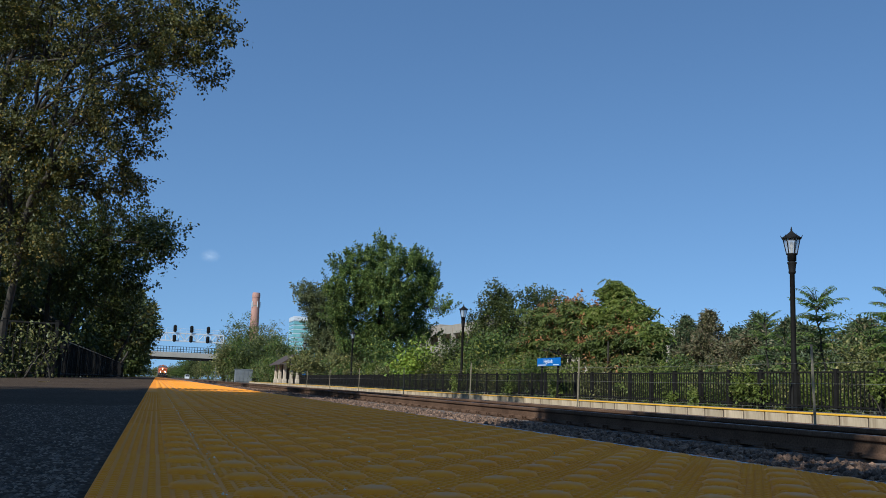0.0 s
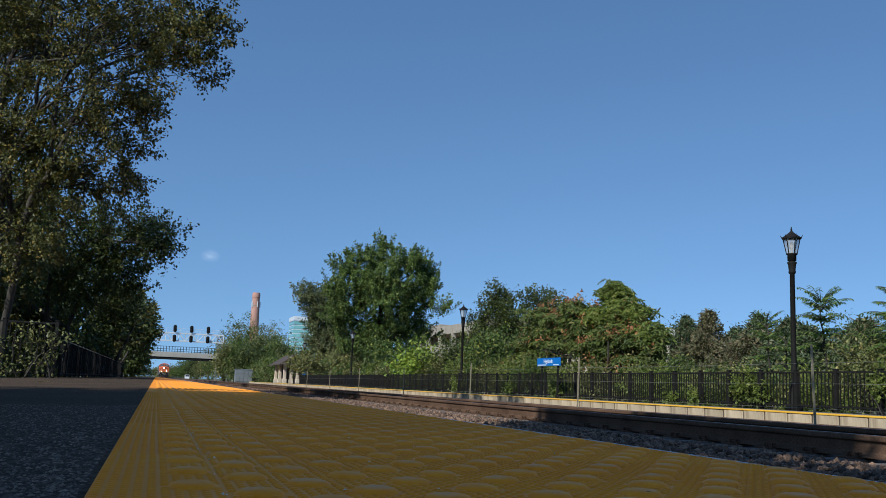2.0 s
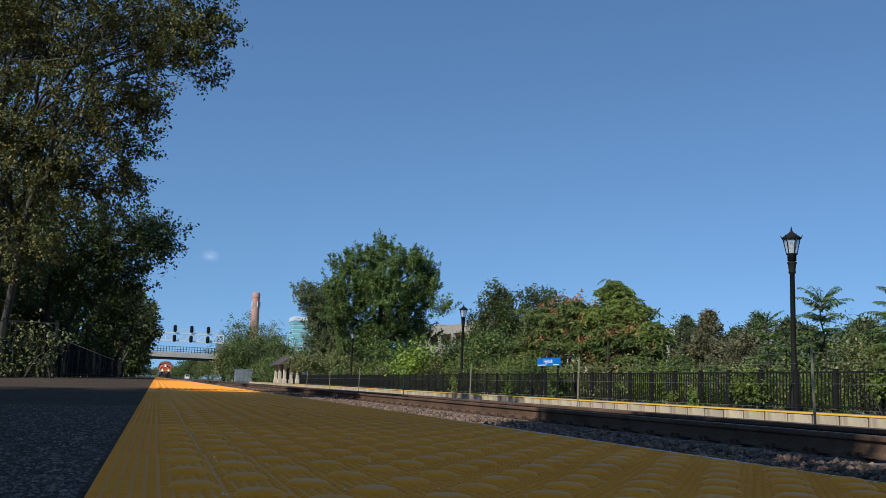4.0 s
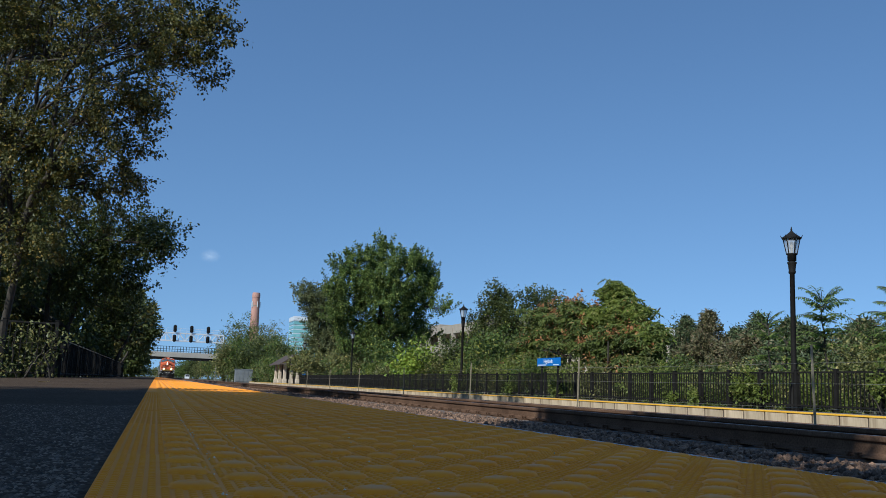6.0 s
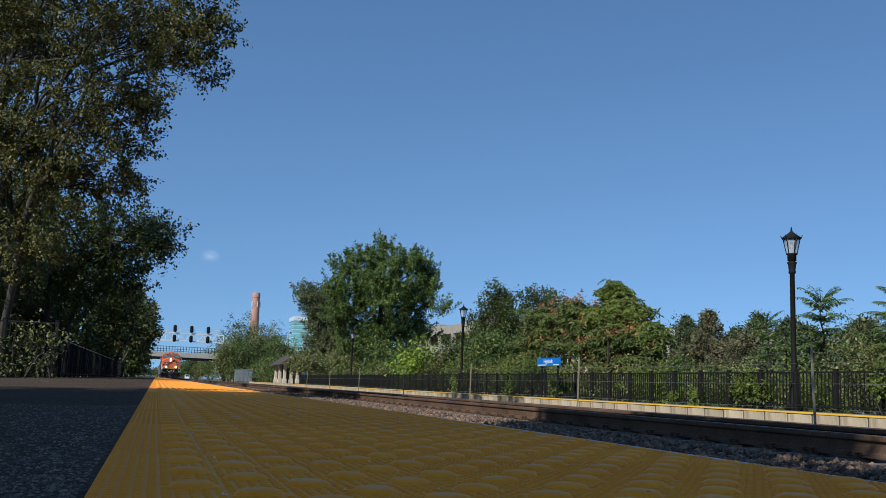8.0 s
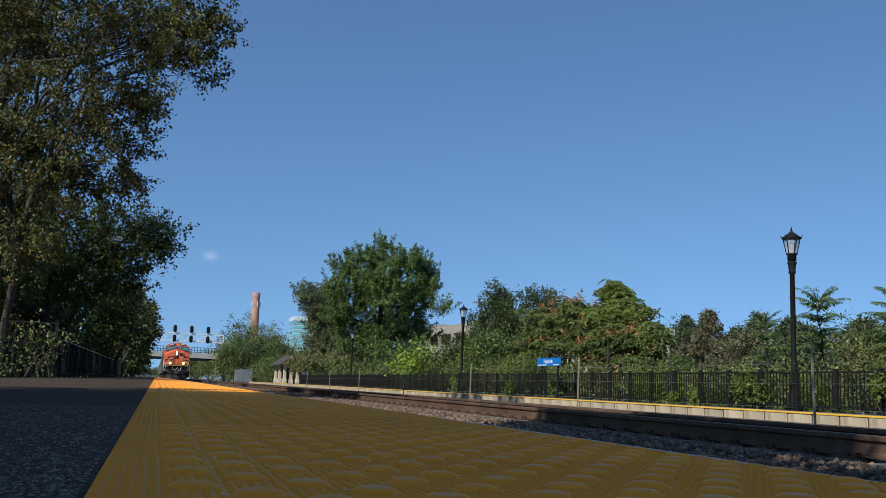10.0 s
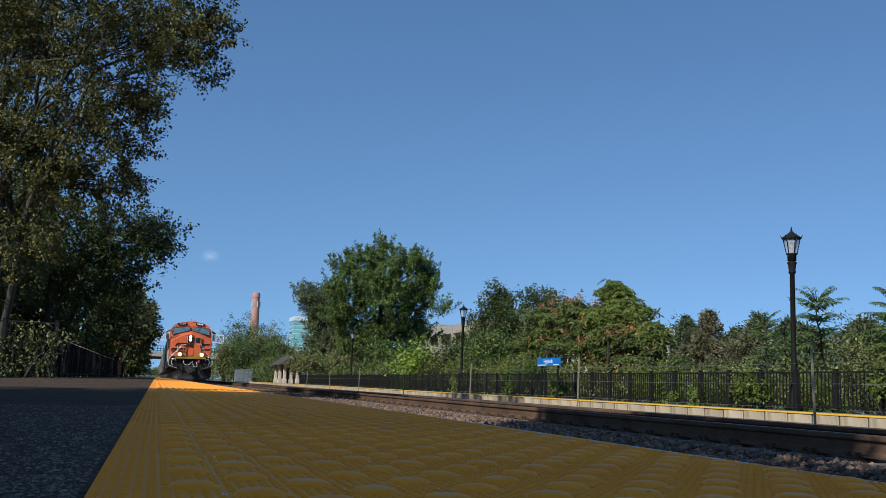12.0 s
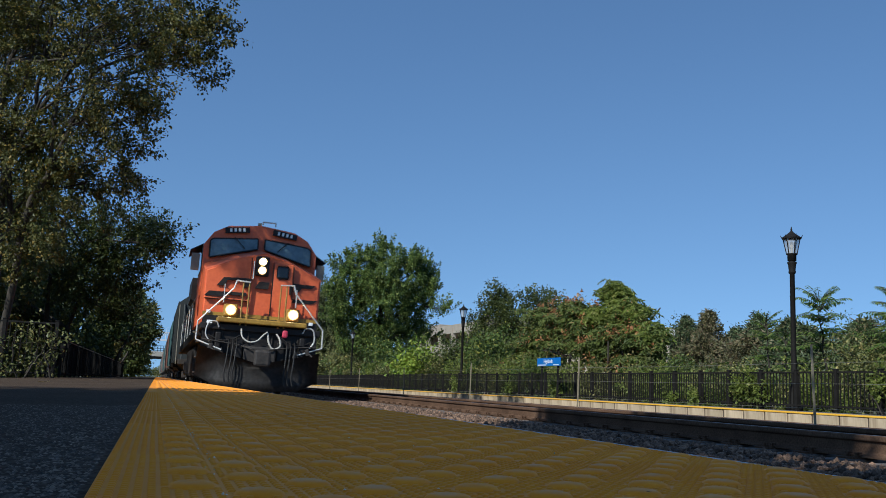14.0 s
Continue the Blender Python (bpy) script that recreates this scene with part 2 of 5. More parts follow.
def leaf_mesh(points, size, rng, outward=None, slim=0.32, droop=0.35):
    """One small folded leaf at each point."""
    n = len(points)
    u = rng.normal(size=(n, 3))
    if outward is not None:
        u = u * 0.8 + outward
    u[:, 2] -= droop
    u = unit(u)
    v = unit(np.cross(u, rng.normal(size=(n, 3)) * 0.6 + np.array([0, 0, 1.0])))
    w = np.cross(u, v)
    s = size * rng.uniform(0.65, 1.3, (n, 1))
    p = np.empty((n, 4, 3))
    p[:, 0] = points
    p[:, 1] = points + s * (0.48 * u + slim * v + 0.10 * w)
    p[:, 2] = points + s * u
    p[:, 3] = points + s * (0.48 * u - slim * v + 0.10 * w)
    return quick("leaves", p.reshape(-1, 3), np.arange(n * 4).reshape(n, 4), 4)


def tube_mesh(paths, sides=5):
    """Tapered bent tubes: each path is (points, radii)."""
    V, Fc, base = [], [], 0
    ang = np.linspace(0, 2 * np.pi, sides, endpoint=False)
    for pts, rad in paths:
        pts = np.asarray(pts, float)
        k = len(pts)
        d = unit(np.gradient(pts, axis=0))
        ref = np.array([1.0, 0.13, 0.0]) if abs(d[0][2]) > 0.6 else np.array([0.0, 0.1, 1.0])
        a = unit(np.cross(d, ref))
        b = np.cross(d, a)
        ring = pts[:, None] + np.asarray(rad)[:, None, None] * (np.cos(ang)[None, :, None] * a[:, None] + np.sin(ang)[None, :, None] * b[:, None])
        V.append(ring.reshape(-1, 3))
        i, j = np.meshgrid(np.arange(k - 1), np.arange(sides), indexing="ij")
        j2 = (j + 1) % sides
        Fc.append((base + np.stack([i * sides + j, i * sides + j2, (i + 1) * sides + j2, (i + 1) * sides + j], -1)).reshape(-1, 4))
        base += k * sides
    return quick("wood", np.concatenate(V), np.concatenate(Fc), 4, True)


def hose(name, pts, r, material, parent, label="", steps=5):
    """One smooth bent tube through the given points."""
    q = curved(pts, steps)
    return link(name, tube_mesh([([tuple(v) for v in q], [r] * len(q))], 8), material, parent, label)


def bent(a, b, rng, k=6, sway=0.06, rise=0.0):
    a, b = np.asarray(a, float), np.asarray(b, float)
    t = np.linspace(0, 1, k)[:, None]
    p = a + (b - a) * t
    length = np.linalg.norm(b - a)
    off = rng.normal(size=3) * sway * length
    p = p + np.sin(np.pi * t) * off + np.array([0, 0, rise * length]) * np.sin(np.pi * t)
    p[1:-1] += rng.normal(size=(k - 2, 3)) * 0.015 * length
    return p


def frond_spray(q, d, length, rng, count=6):
    """Long arching leaves of paired leaflets round a twig's end: places and directions of the leaflets."""
    P, D = [], []
    for a in rng.uniform(0, 6.283) + np.arange(count) * 6.283 / count + rng.normal(size=count) * 0.25:
        o = unit(np.array([math.cos(a), math.sin(a), 0]) + d * np.array([0.8, 0.8, 0]))
        side = np.array([-o[1], o[0], 0])
        L = length * rng.uniform(0.7, 1.25)
        t = np.linspace(0.12, 1, 11)[:, None]
        lift = rng.uniform(0.25, 0.6)
        r = q + o * t * L + np.array([0, 0, 1]) * L * (lift * t - 0.75 * t * t)
        for s in (-1, 1):
            P.append(r)
            D.append(np.repeat((side * s * 2.6 + o * 1.3 + np.array([0, 0, -1.1]))[None], len(r), 0))
    return np.concatenate(P), np.concatenate(D)


def tree(name, label, base, blobs, material, seed, leaf=0.16, clumps=60, per=60, spread=0.34, radius=0.2, stems=1, slim=0.32,
         droop=0.35, category="tree", group="trees along the line", second=None, second_share=0.0, limbs=(), twigs=True, shell=0.42, up=0.55, thin=0.5, reach=1.9, frond=0.0):
    """Trunk, limbs and twigs, and a crown of leaf clumps inside uneven ellipsoids (x, y, z, rx, ry, rz)."""
    rng = np.random.default_rng(seed)
    base = np.asarray(base, float)
    ob = thing(name, label, category, group, tuple(base))
    blobs = [np.asarray(b, float) for b in blobs]
    cen = np.mean([b[:3] for b in blobs], axis=0)
    top = max(b[2] for b in blobs)
    paths, pts, outs, second_pts = [], [], [], []
    heads = []
    for s in range(stems):
        foot = base + np.array([rng.uniform(-1, 1) * 0.25, rng.uniform(-1, 1) * 0.25, 0]) * (stems > 1)
        tip = cen + np.array([rng.normal() * 0.2, rng.normal() * 0.2, 0]) + (rng.normal(size=3) * min(0.8, 0.15 * (top - base[2])) * (stems > 1))
        tip[2] = base[2] + (top - base[2]) * rng.uniform(0.72, 0.92)
        p = bent(foot, tip, rng, 9, 0.05)
        heads.append(p)
        paths.append((p - base, radius * np.linspace(1.15, 0.28, 9) * (1 if s == 0 else 0.75)))
    for pts0, r0, r1 in limbs:
        q = np.array(pts0, float)
        k = np.linspace(0, len(q) - 1, 16)
        q = np.stack([np.interp(k, np.arange(len(q)), q[:, c]) for c in range(3)], -1)
        q[1:-1] += rng.normal(size=(14, 3)) * 0.025
        paths.append((q - base, np.linspace(r0, r1, 16)))
    vol = np.array([(b[3] * b[4] * b[5]) ** (2 / 3) for b in blobs])
    share = vol / vol.sum()
    for b, w in zip(blobs, share):
        head = heads[rng.integers(len(heads))]
        below = [q for q in head if q[2] < b[2] - 0.1 * b[5]]
        start = below[-1] if len(below) else head[3]
        limb = bent(start, b[:3], rng, 6, 0.07, 0.05)
        paths.append((limb - base, radius * np.linspace(0.30, 0.09, 6)))
        k = max(4, int(round(clumps * len(blobs) * w)))
        d = unit(rng.normal(size=(k, 3)))
        lump = 1 + 0.22 * np.sin(d[:, 0] * 3.1 + seed) * np.cos(d[:, 1] * 4.3 + seed * 1.7) + rng.normal(size=k) * 0.09
        r = rng.uniform(0, 1, k) ** shell * lump
        c = b[:3] + d * r[:, None] * b[3:6]
        for q, dd, rr in zip(c, d, r):
            if q[2] < base[2] + 0.05:
                q[2] = base[2] + 0.05 + rng.uniform(0, 0.2)
            if twigs and rng.random() < 0.4:
                paths.append((bent(limb[rng.integers(3, 6)], q, rng, 4, 0.08) - base, radius * np.linspace(0.11, 0.03, 4)))
            m = int(per * rng.uniform(0.6, 1.4))
            sp = spread * rng.uniform(0.7, 1.25)
            axis = unit(dd * 0.75 + np.array([0, 0, up]) + rng.normal(size=3) * 0.35)
            along = rng.uniform(-0.7, 1.15, (m, 1)) * sp * reach
            lp = q + axis * along + rng.normal(size=(m, 3)) * sp * thin * (1.15 - 0.45 * along / sp / reach)
            if second is not None and rng.random() < second_share and rr > 0.5:
                second_pts.append(lp[: 2 * m // 3] + np.array([0, 0, 0.1]))
                lp = lp[m // 2:]
            if frond:
                lp, lo = frond_spray(q, dd, frond, rng)
                pts.append(lp)
                outs.append(lo)
                continue
            pts.append(lp)
            outs.append(np.repeat(dd[None], len(lp), 0))
    link("trunk", tube_mesh(paths), BARK, ob, "furrowed grey-brown bark")
    P = np.concatenate(pts)
    O = np.concatenate(outs)
    P[:, 2] = np.maximum(P[:, 2], base[2] + 0.03)
    if base[0] < 0 and category == "tree":
        free = (P[:, 0] < -3.25) | (P[:, 2] > 1.75 + 0.015 * np.maximum(P[:, 1], 0)) | (P[:, 1] > 92)
        P, O = P[free], O[free]
    link("crown", leaf_mesh(P - base, leaf, rng, O * 0.6, slim, droop), material, ob)
    if second_pts:
        S = np.concatenate(second_pts)
        tagged(link("seed_foliage", leaf_mesh(S - base, leaf * 0.8, rng, None, 0.3, 0.2), second, ob, "orange-brown hanging seed clusters"), kind="stuff")
    return ob


# ---- ground, tracks, platforms ----
def strip_mesh(name, profile, ys, material, label, kind="structure", rough=0.0, seed=3):
    """A sheet across an (x, z) profile, along the given y values, slightly uneven."""
    rng = np.random.default_rng(seed)
    V = [(x, y, z + rng.normal() * rough) for y in ys for x, z in profile]
    k = len(profile)
    Fc = [(j * k + i, j * k + i + 1, (j + 1) * k + i + 1, (j + 1) * k + i) for j in range(len(ys) - 1) for i in range(k - 1)]
    return tagged(link(name, quick(name, V, Fc, 4), material), label, "ground", kind=kind)


strip_mesh("ground", [(-3000, -1.2), (-60, -0.8), (-3.3, -0.62), (0.4, -0.62), (12.9, -0.62), (20, -0.7), (60, -0.8), (3000, -1.2)],
           [-1500, -60, 0, 60, 200, 600, 4500], EARTH, "rough earth with dry grass and weeds beside the railway")

T1, T2, T3 = 2.41, 6.46, 10.60
R1, R2, R3 = -0.280, -0.165, -0.290
YS = [-40, -10] + [y * 0.5 for y in range(0, 90)] + [45 + y * 6 for y in range(1, 100)]
strip_mesh("ballast_bed", [(0.74, -0.60), (0.80, -0.47), (1.5, -0.47), (3.2, -0.47), (3.7, -0.44), (4.3, -0.405), (5.0, -0.388), (5.3, -0.400), (7.9, -0.400), (8.6, -0.42),
                           (9.3, -0.495), (12.0, -0.515), (12.3, -0.60)], YS, BALLAST, "grey crushed stone ballast under the tracks", rough=0.012)


def stones(n, x0, x1, y0, y1, level, size, seed):
    """Loose crushed stones, denser near the camera's end."""
    rng = np.random.default_rng(seed)
    bm = bmesh.new()
    bmesh.ops.create_icosphere(bm, subdivisions=1, radius=1.0)
    bm.verts.ensure_lookup_table()
    v0 = np.array([v.co[:] for v in bm.verts])
    f0 = np.array([[v.index for v in f.verts] for f in bm.faces])
    keep = len(v0)
    bm.free()
    y = y0 + (y1 - y0) * rng.random(n) ** 1.6
    x = rng.uniform(x0, x1, n)
    s = size * rng.uniform(0.5, 1.25, (n, 1, 1))
    jag = rng.uniform(0.55, 1.15, (n, keep, 1))
    sq = rng.uniform(0.6, 1.2, (n, 1, 3))
    v = v0[None] * jag * sq * s
    z = np.interp(x, [3.2, 3.7, 4.3, 5.0, 5.3, 7.9, 8.6], [-0.47, -0.44, -0.405, -0.388, -0.400, -0.400, -0.42]) + level + rng.uniform(-0.008, 0.02, n)
    v += np.stack([x, y, z], -1)[:, None]
    Fc = (f0[None] + (np.arange(n) * keep)[:, None, None]).reshape(-1, 3)
    return tagged(link("ballast_stones", quick("ballast_stones", v.reshape(-1, 3), Fc, 3), STONE), "loose grey and pinkish crushed ballast stones between the tracks", "gravel", kind="stuff")


stones(7500, 3.9, 5.42, 1.0, 26, 0.010, 0.034, 5)
stones(2600, 3.9, 5.5, 26, 70, 0.012, 0.045, 6)


def rail_outline():
    half = [(0.0, 0.0), (0.076, 0.0), (0.076, 0.012), (0.02, 0.028), (0.009, 0.045), (0.009, 0.125), (0.034, 0.140), (0.037, 0.150), (0.037, 0.176), (0.028, 0.186)]
    return half + [(-x, z) for x, z in half[::-1] if x > 0]


def track(name, x, top, y0, y1, near, label):
    ob = thing(name, label, "railway track", "tracks of the main line", (x, 0, top))
    for sx in (-0.755, 0.755):
        bm = bmesh.new()
        extrude(bm, [(sx + a, b - 0.186) for a, b in rail_outline()], y0, y1)
        r = part("rail", bm, RAIL_RUST, ob, "rust-brown steel rail with a polished running band")
        r.data.materials.append(RAIL_TOP)
        for f in r.data.polygons:
            if f.normal.z > 0.9 and f.center.z > -0.02:
                f.material_index = 1
    tie = boxed(-1.3, 1.3, -0.11, 0.11, -0.36, -0.20, 0.012)
    first = part("sleeper", tie, TIE, ob)
    fixes = []
    for sx in (-0.755, 0.755):
        plate = bmesh.new()
        box(plate, sx - 0.18, sx + 0.18, -0.09, 0.09, -0.199, -0.184)
        for dx, dy in ((-0.1, -0.06), (0.1, 0.06), (-0.1, 0.05), (0.1, -0.05)):
            box(plate, sx + dx - 0.012, sx + dx + 0.012, dy - 0.012, dy + 0.012, -0.185, -0.150)
            box(plate, sx + dx * 0.9 - 0.022, sx + dx * 0.9 + 0.022, dy - 0.018, dy + 0.018, -0.158, -0.145)
        fixes.append(part("tie_plate", plate, RAIL_RUST, first))
    y = 0.3
    first.location.y = y
    while y < near:
        y += 0.55
        o = link("sleeper", first.data, None, ob)
        o.location.y = y
        for fix in fixes:
            link("tie_plate", fix.data, None, o)
    return ob


track("railway_track", T1, R1, -40, 640, 40, "near main-line track with rusty rails on wooden sleepers")
track("railway_track", T2, R2, -40, 640, 70, "middle main-line track standing a little higher on clean ballast")
track("railway_track", T3, R3, -40, 640, 40, "far main-line track beside the opposite platform")

# near platform: asphalt falling gently towards the fence
strip_mesh("platform_paving", [(-3.2, -0.075), (-1.6, -0.035), (-0.0405, 0.0)], [-20, -3, 0, 1, 2, 4, 7, 12, 20, 40, 80, 92], ASPHALT, "dark coarse asphalt platform paving with a dry surface")


def chips(n, seed):
    """Stone chips standing out of the worn asphalt beside the strip."""
    rng = np.random.default_rng(seed)
    v0 = np.array([(1, 0, 0), (-1, 0, 0), (0, 1, 0), (0, -1, 0), (0, 0, 1)], float)
    f0 = np.array([(0, 2, 4), (2, 1, 4), (1, 3, 4), (3, 0, 4)])
    y = 0.5 + 2.3 * rng.random(n) ** 1.8
    x = -0.046 - rng.random(n) * (0.10 + 0.17 * y)
    s = 0.0025 * rng.uniform(0.5, 1.6, (n, 1, 1))
    a = rng.uniform(0, 6.283, n)
    c, d = np.cos(a), np.sin(a)
    v = v0[None] * rng.uniform(0.6, 1.3, (n, 5, 1)) * s * np.array([1, 1, 0.5])
    v = np.stack([v[..., 0] * c[:, None] - v[..., 1] * d[:, None], v[..., 0] * d[:, None] + v[..., 1] * c[:, None], v[..., 2]], -1)
    z = np.interp(x, [-1.6, -0.042], [-0.035, 0.0]) - 0.0004
    v += np.stack([x, y, z], -1)[:, None]
    Fc = (f0[None] + (np.arange(n) * 5)[:, None, None]).reshape(-1, 3)
    return tagged(link("asphalt_chips", quick("asphalt_chips", v.reshape(-1, 3), Fc, 3), CHIP), "grey stone chips standing out of the worn asphalt", "asphalt", kind="stuff")


CHIP = mat("asphalt_chip", (0.055, 0.038, 0.025), (0.19, 0.138, 0.095), 0.8, scale=30, fine=300, bump=0.2, dist=0.001, per="island", spread=0.7)
chips(15000, 9)
near = part("platform_wall", boxed(-3.2, 0.75, -20, 92, -0.62, -0.08), GREY_CONCRETE)
tagged(near, "grey concrete base of the near platform", "platform", kind="structure")
edge_slab = part("edge_slab", boxed(-0.05, 0.762, -20, 92, -0.079, -0.010, 0.004), GREY_CONCRETE)
tagged(edge_slab, "grey concrete edge slab under the yellow warning strip", "platform", kind="structure")

trim = part("edge_trim", boxed(0.7690, 0.7725, -20, 92, -0.05, 0.0012), WHITE_STEEL)
tagged(trim, "thin pale metal trim along the platform edge", "trim", kind="structure")

# raised warning tiles
TILE_L, X0, X1, PX, PY, STAGGER = 0.678, -0.041, 0.768, 0.0465, 0.113, 0.584


def tile_mesh(domes, pins):
    bm = boxed(X0, X1, 0.0015, TILE_L - 0.0015, -0.010, 0.0)
    me = bpy.data.meshes.new("tile")
    bm.to_mesh(me)
    bm.free()
    me.materials.append(YELLOW)
    V, Fc = [], []
    ring = [(math.cos(math.pi / 5 * i), math.sin(math.pi / 5 * i)) for i in range(10)]
    if domes:
        for c in range(16):
            for r in range(6):
                cx, cy = X0 + 0.075 + c * PX, ((r + 0.25 + STAGGER * c) % 6) * PY
                b = len(V)
                for rad, z in ((0.0200, 0.0), (0.0182, 0.0022), (0.0148, 0.0040), (0.0080, 0.0051)):
                    V += [(cx + rad * a, cy + rad * s, z) for a, s in ring]
                for k in range(3):
                    Fc += [(b + k * 10 + i, b + k * 10 + (i + 1) % 10, b + k * 10 + 10 + (i + 1) % 10, b + k * 10 + 10 + i) for i in range(10)]
                Fc.append(tuple(b + 30 + i for i in range(10)))
    if pins:
        g, gy = 0.0098, 0.0133
        for ix in range(int((X1 - X0) / g)):
            for iy in range(int(TILE_L / gy)):
                px, py = X0 + (ix + 0.5) * g, (iy + 0.5) * gy
                c = round((px - X0 - 0.075) / PX)
                near_dome = False
                for cc in (c - 1, c, c + 1):
                    if 0 <= cc < 16:
                        cx = X0 + 0.075 + cc * PX
                        ph = (0.25 + STAGGER * cc) * PY
                        dy = (py - ph + PY / 2) % PY - PY / 2
                        near_dome |= (px - cx) ** 2 + dy * dy < 0.0220 ** 2
                if near_dome:
                    continue
                b, w, t = len(V), 0.0033, 0.0021
                V += [(px - w, py - w, 0), (px + w, py - w, 0), (px + w, py + w, 0), (px - w, py + w, 0),
                      (px - t, py - t, 0.0017), (px + t, py - t, 0.0017), (px + t, py + t, 0.0017), (px - t, py + t, 0.0017)]
                Fc += [(b + 4, b + 5, b + 6, b + 7)] + [(b + i, b + (i + 1) % 4, b + 4 + (i + 1) % 4, b + 4 + i) for i in range(4)]
    if not V:
        return me, None
    out = bpy.data.meshes.new("raised_domes")
    out.from_pydata(V, [], Fc)
    out.polygons.foreach_set("use_smooth", [True] * len(out.polygons))
    out.materials.append(YELLOW)
    return me, out


def warning_strip():
    ob = thing("warning_strip", "yellow tactile warning strip of raised-dome tiles along the platform edge", "tactile paving")
    ob["kind"] = "structure"
    near_tile, mid_tile, far_tile = tile_mesh(True, True), tile_mesh(True, False), tile_mesh(False, False)
    for i in range(-40, 130):
        y = 0.384 + i * TILE_L
        plain, raised = near_tile if -1 <= i < 7 else mid_tile if -1 <= i < 26 else far_tile
        o = link("tile", plain, None, ob)
        if raised is not None:
            tagged(link("raised_domes", raised, None, o), kind="stuff")
        o.location = (random.uniform(-0.001, 0.001), y, random.uniform(-0.0008, 0.0008))


warning_strip()

# pale colour carries the sparkle of light on the strip
GLINT_GRIT = mat("glint_grit", (0.55, 0.42, 0.28), (0.78, 0.64, 0.46), 0.3, scale=40, fine=300, bump=0.1, dist=0.001, per="island", spread=0.3)


def grit(n, seed):
    """Pale grit grains between the domes, standing in for the glints of light there."""
    rng = np.random.default_rng(seed)
    v0 = np.array([(1, 0, 0), (-1, 0, 0), (0, 1, 0), (0, -1, 0), (0, 0, 1)], float)
    f0 = np.array([(0, 2, 4), (2, 1, 4), (1, 3, 4), (3, 0, 4)])
    y = 0.6 + 3.6 * rng.random(n) ** 1.4
    x = 0.05 + np.abs(rng.normal(size=n)) * 0.16
    x = np.where(x > 0.74, 0.3, x)
    lane = rng.random(n) < 0.4
    x = np.where(lane, 0.0575 + rng.normal(size=n) * 0.003, x)
    s = rng.uniform(0.0006, 0.0018, (n, 1, 1))
    v = v0[None] * rng.uniform(0.6, 1.4, (n, 5, 1)) * s + np.stack([x, y, np.where(lane, 0.0014, 0.0026)], -1)[:, None]
    Fc = (f0[None] + (np.arange(n) * 5)[:, None, None]).reshape(-1, 3)
    return tagged(link("grit", quick("grit", v.reshape(-1, 3), Fc, 3), GLINT_GRIT), "pale grit grains standing in for glints on the yellow strip", "grit", kind="stuff")


grit(150, 15)
DRY_LEAF = mat("dry_leaf", (0.05, 0.032, 0.016), (0.12, 0.075, 0.035), 0.8, scale=30, fine=200, bump=0.2, dist=0.001)
PALE_LEAF = mat("pale_dry_leaf", (0.34, 0.27, 0.10), (0.45, 0.36, 0.16), 0.8, scale=20, fine=100, bump=0.2, dist=0.001)


def fallen_leaf(x, y, z, size, turn, stuff, label):
    """A small curled dry leaf with a stalk."""
    bm = bmesh.new()
    rows = [(-1.0, 0.05), (-0.5, 0.42), (0.1, 0.50), (0.6, 0.30), (1.0, 0.02)]
    left, mid, right = ([bm.verts.new((k * w * size, t * size, abs(k) * 0.28 * size * w + 0.16 * size * t * t + 0.0004)) for t, w in rows] for k in (-1, 0, 1))
    for p, q in ((left, mid), (mid, right)):
        for i in range(4):
            bm.faces.new((p[i], q[i], q[i + 1], p[i + 1]))
    bmesh.ops.solidify(bm, geom=bm.faces[:], thickness=0.0004)
    rod(bm, (0, -1.5 * size, 0.3 * size), (0, -0.95 * size, 0.17 * size), 0.03 * size, 0.03 * size, 5)
    ob = part("fallen_leaf", bm, stuff)
    ob.matrix_basis = pose(x, y, z, 0, 0, turn)
    return tagged(ob, label, "leaf", "fallen leaves")


fallen_leaf(0.4015, 0.692, 0.0053, 0.0022, 30, DRY_LEAF, "tiny dark dry leaf scrap on the yellow strip")
fallen_leaf(0.316, 2.26, 0.0053, 0.009, 75, DRY_LEAF, "small dark curled leaf on the yellow strip")
fallen_leaf(-1.15, 10.6, -0.024, 0.05, 110, PALE_LEAF, "pale dry leaf lying on the dark asphalt")

# opposite platform
FZ = -0.115
FAR_Y0, FAR_Y1 = 2.0, 128.0
slab = part("platform_slab", boxed(12.9, 14.9, FAR_Y0, FAR_Y1, -0.6, FZ - 0.012), ASPHALT_OLD)
tagged(slab, "worn grey asphalt surface of the opposite platform", "platform", kind="structure")
edge = thing("platform_edge", "cream concrete edge blocks of the opposite platform, streaked with rust", "platform edge")
edge["kind"] = "structure"
MORTAR = mat("stained_joint", (0.05, 0.034, 0.022), (0.14, 0.10, 0.066), 0.95, scale=3, fine=30, bump=0.3)
bm = boxed(12.262, 12.9, -0.016, 0.016, -0.6, FZ - 0.032)
joint = bpy.data.meshes.new("joint")
bm.to_mesh(joint)
bm.free()
joint.materials.append(MORTAR)
block = None
for i in range(171):
    y = 2.4675 + i * 0.7325
    gap = 0.036 if i % 4 == 1 else 0.014
    if block is None:
        block = part("block", boxed(12.25, 12.9, 0.0, 0.692, -0.6, FZ - 0.03, 0.010), CONCRETE, edge)
        o = block
    else:
        o = link("block", block.data, None, edge)
    j = link("joint", joint, None, edge)
    j.location = (0, y + 0.7325 + (0.004 if i % 4 == 1 else 0), 0)
    o.location = (random.uniform(-0.004, 0.004) + (0.008 if i % 4 == 1 else 0), y + gap, random.uniform(-0.003, 0.003))
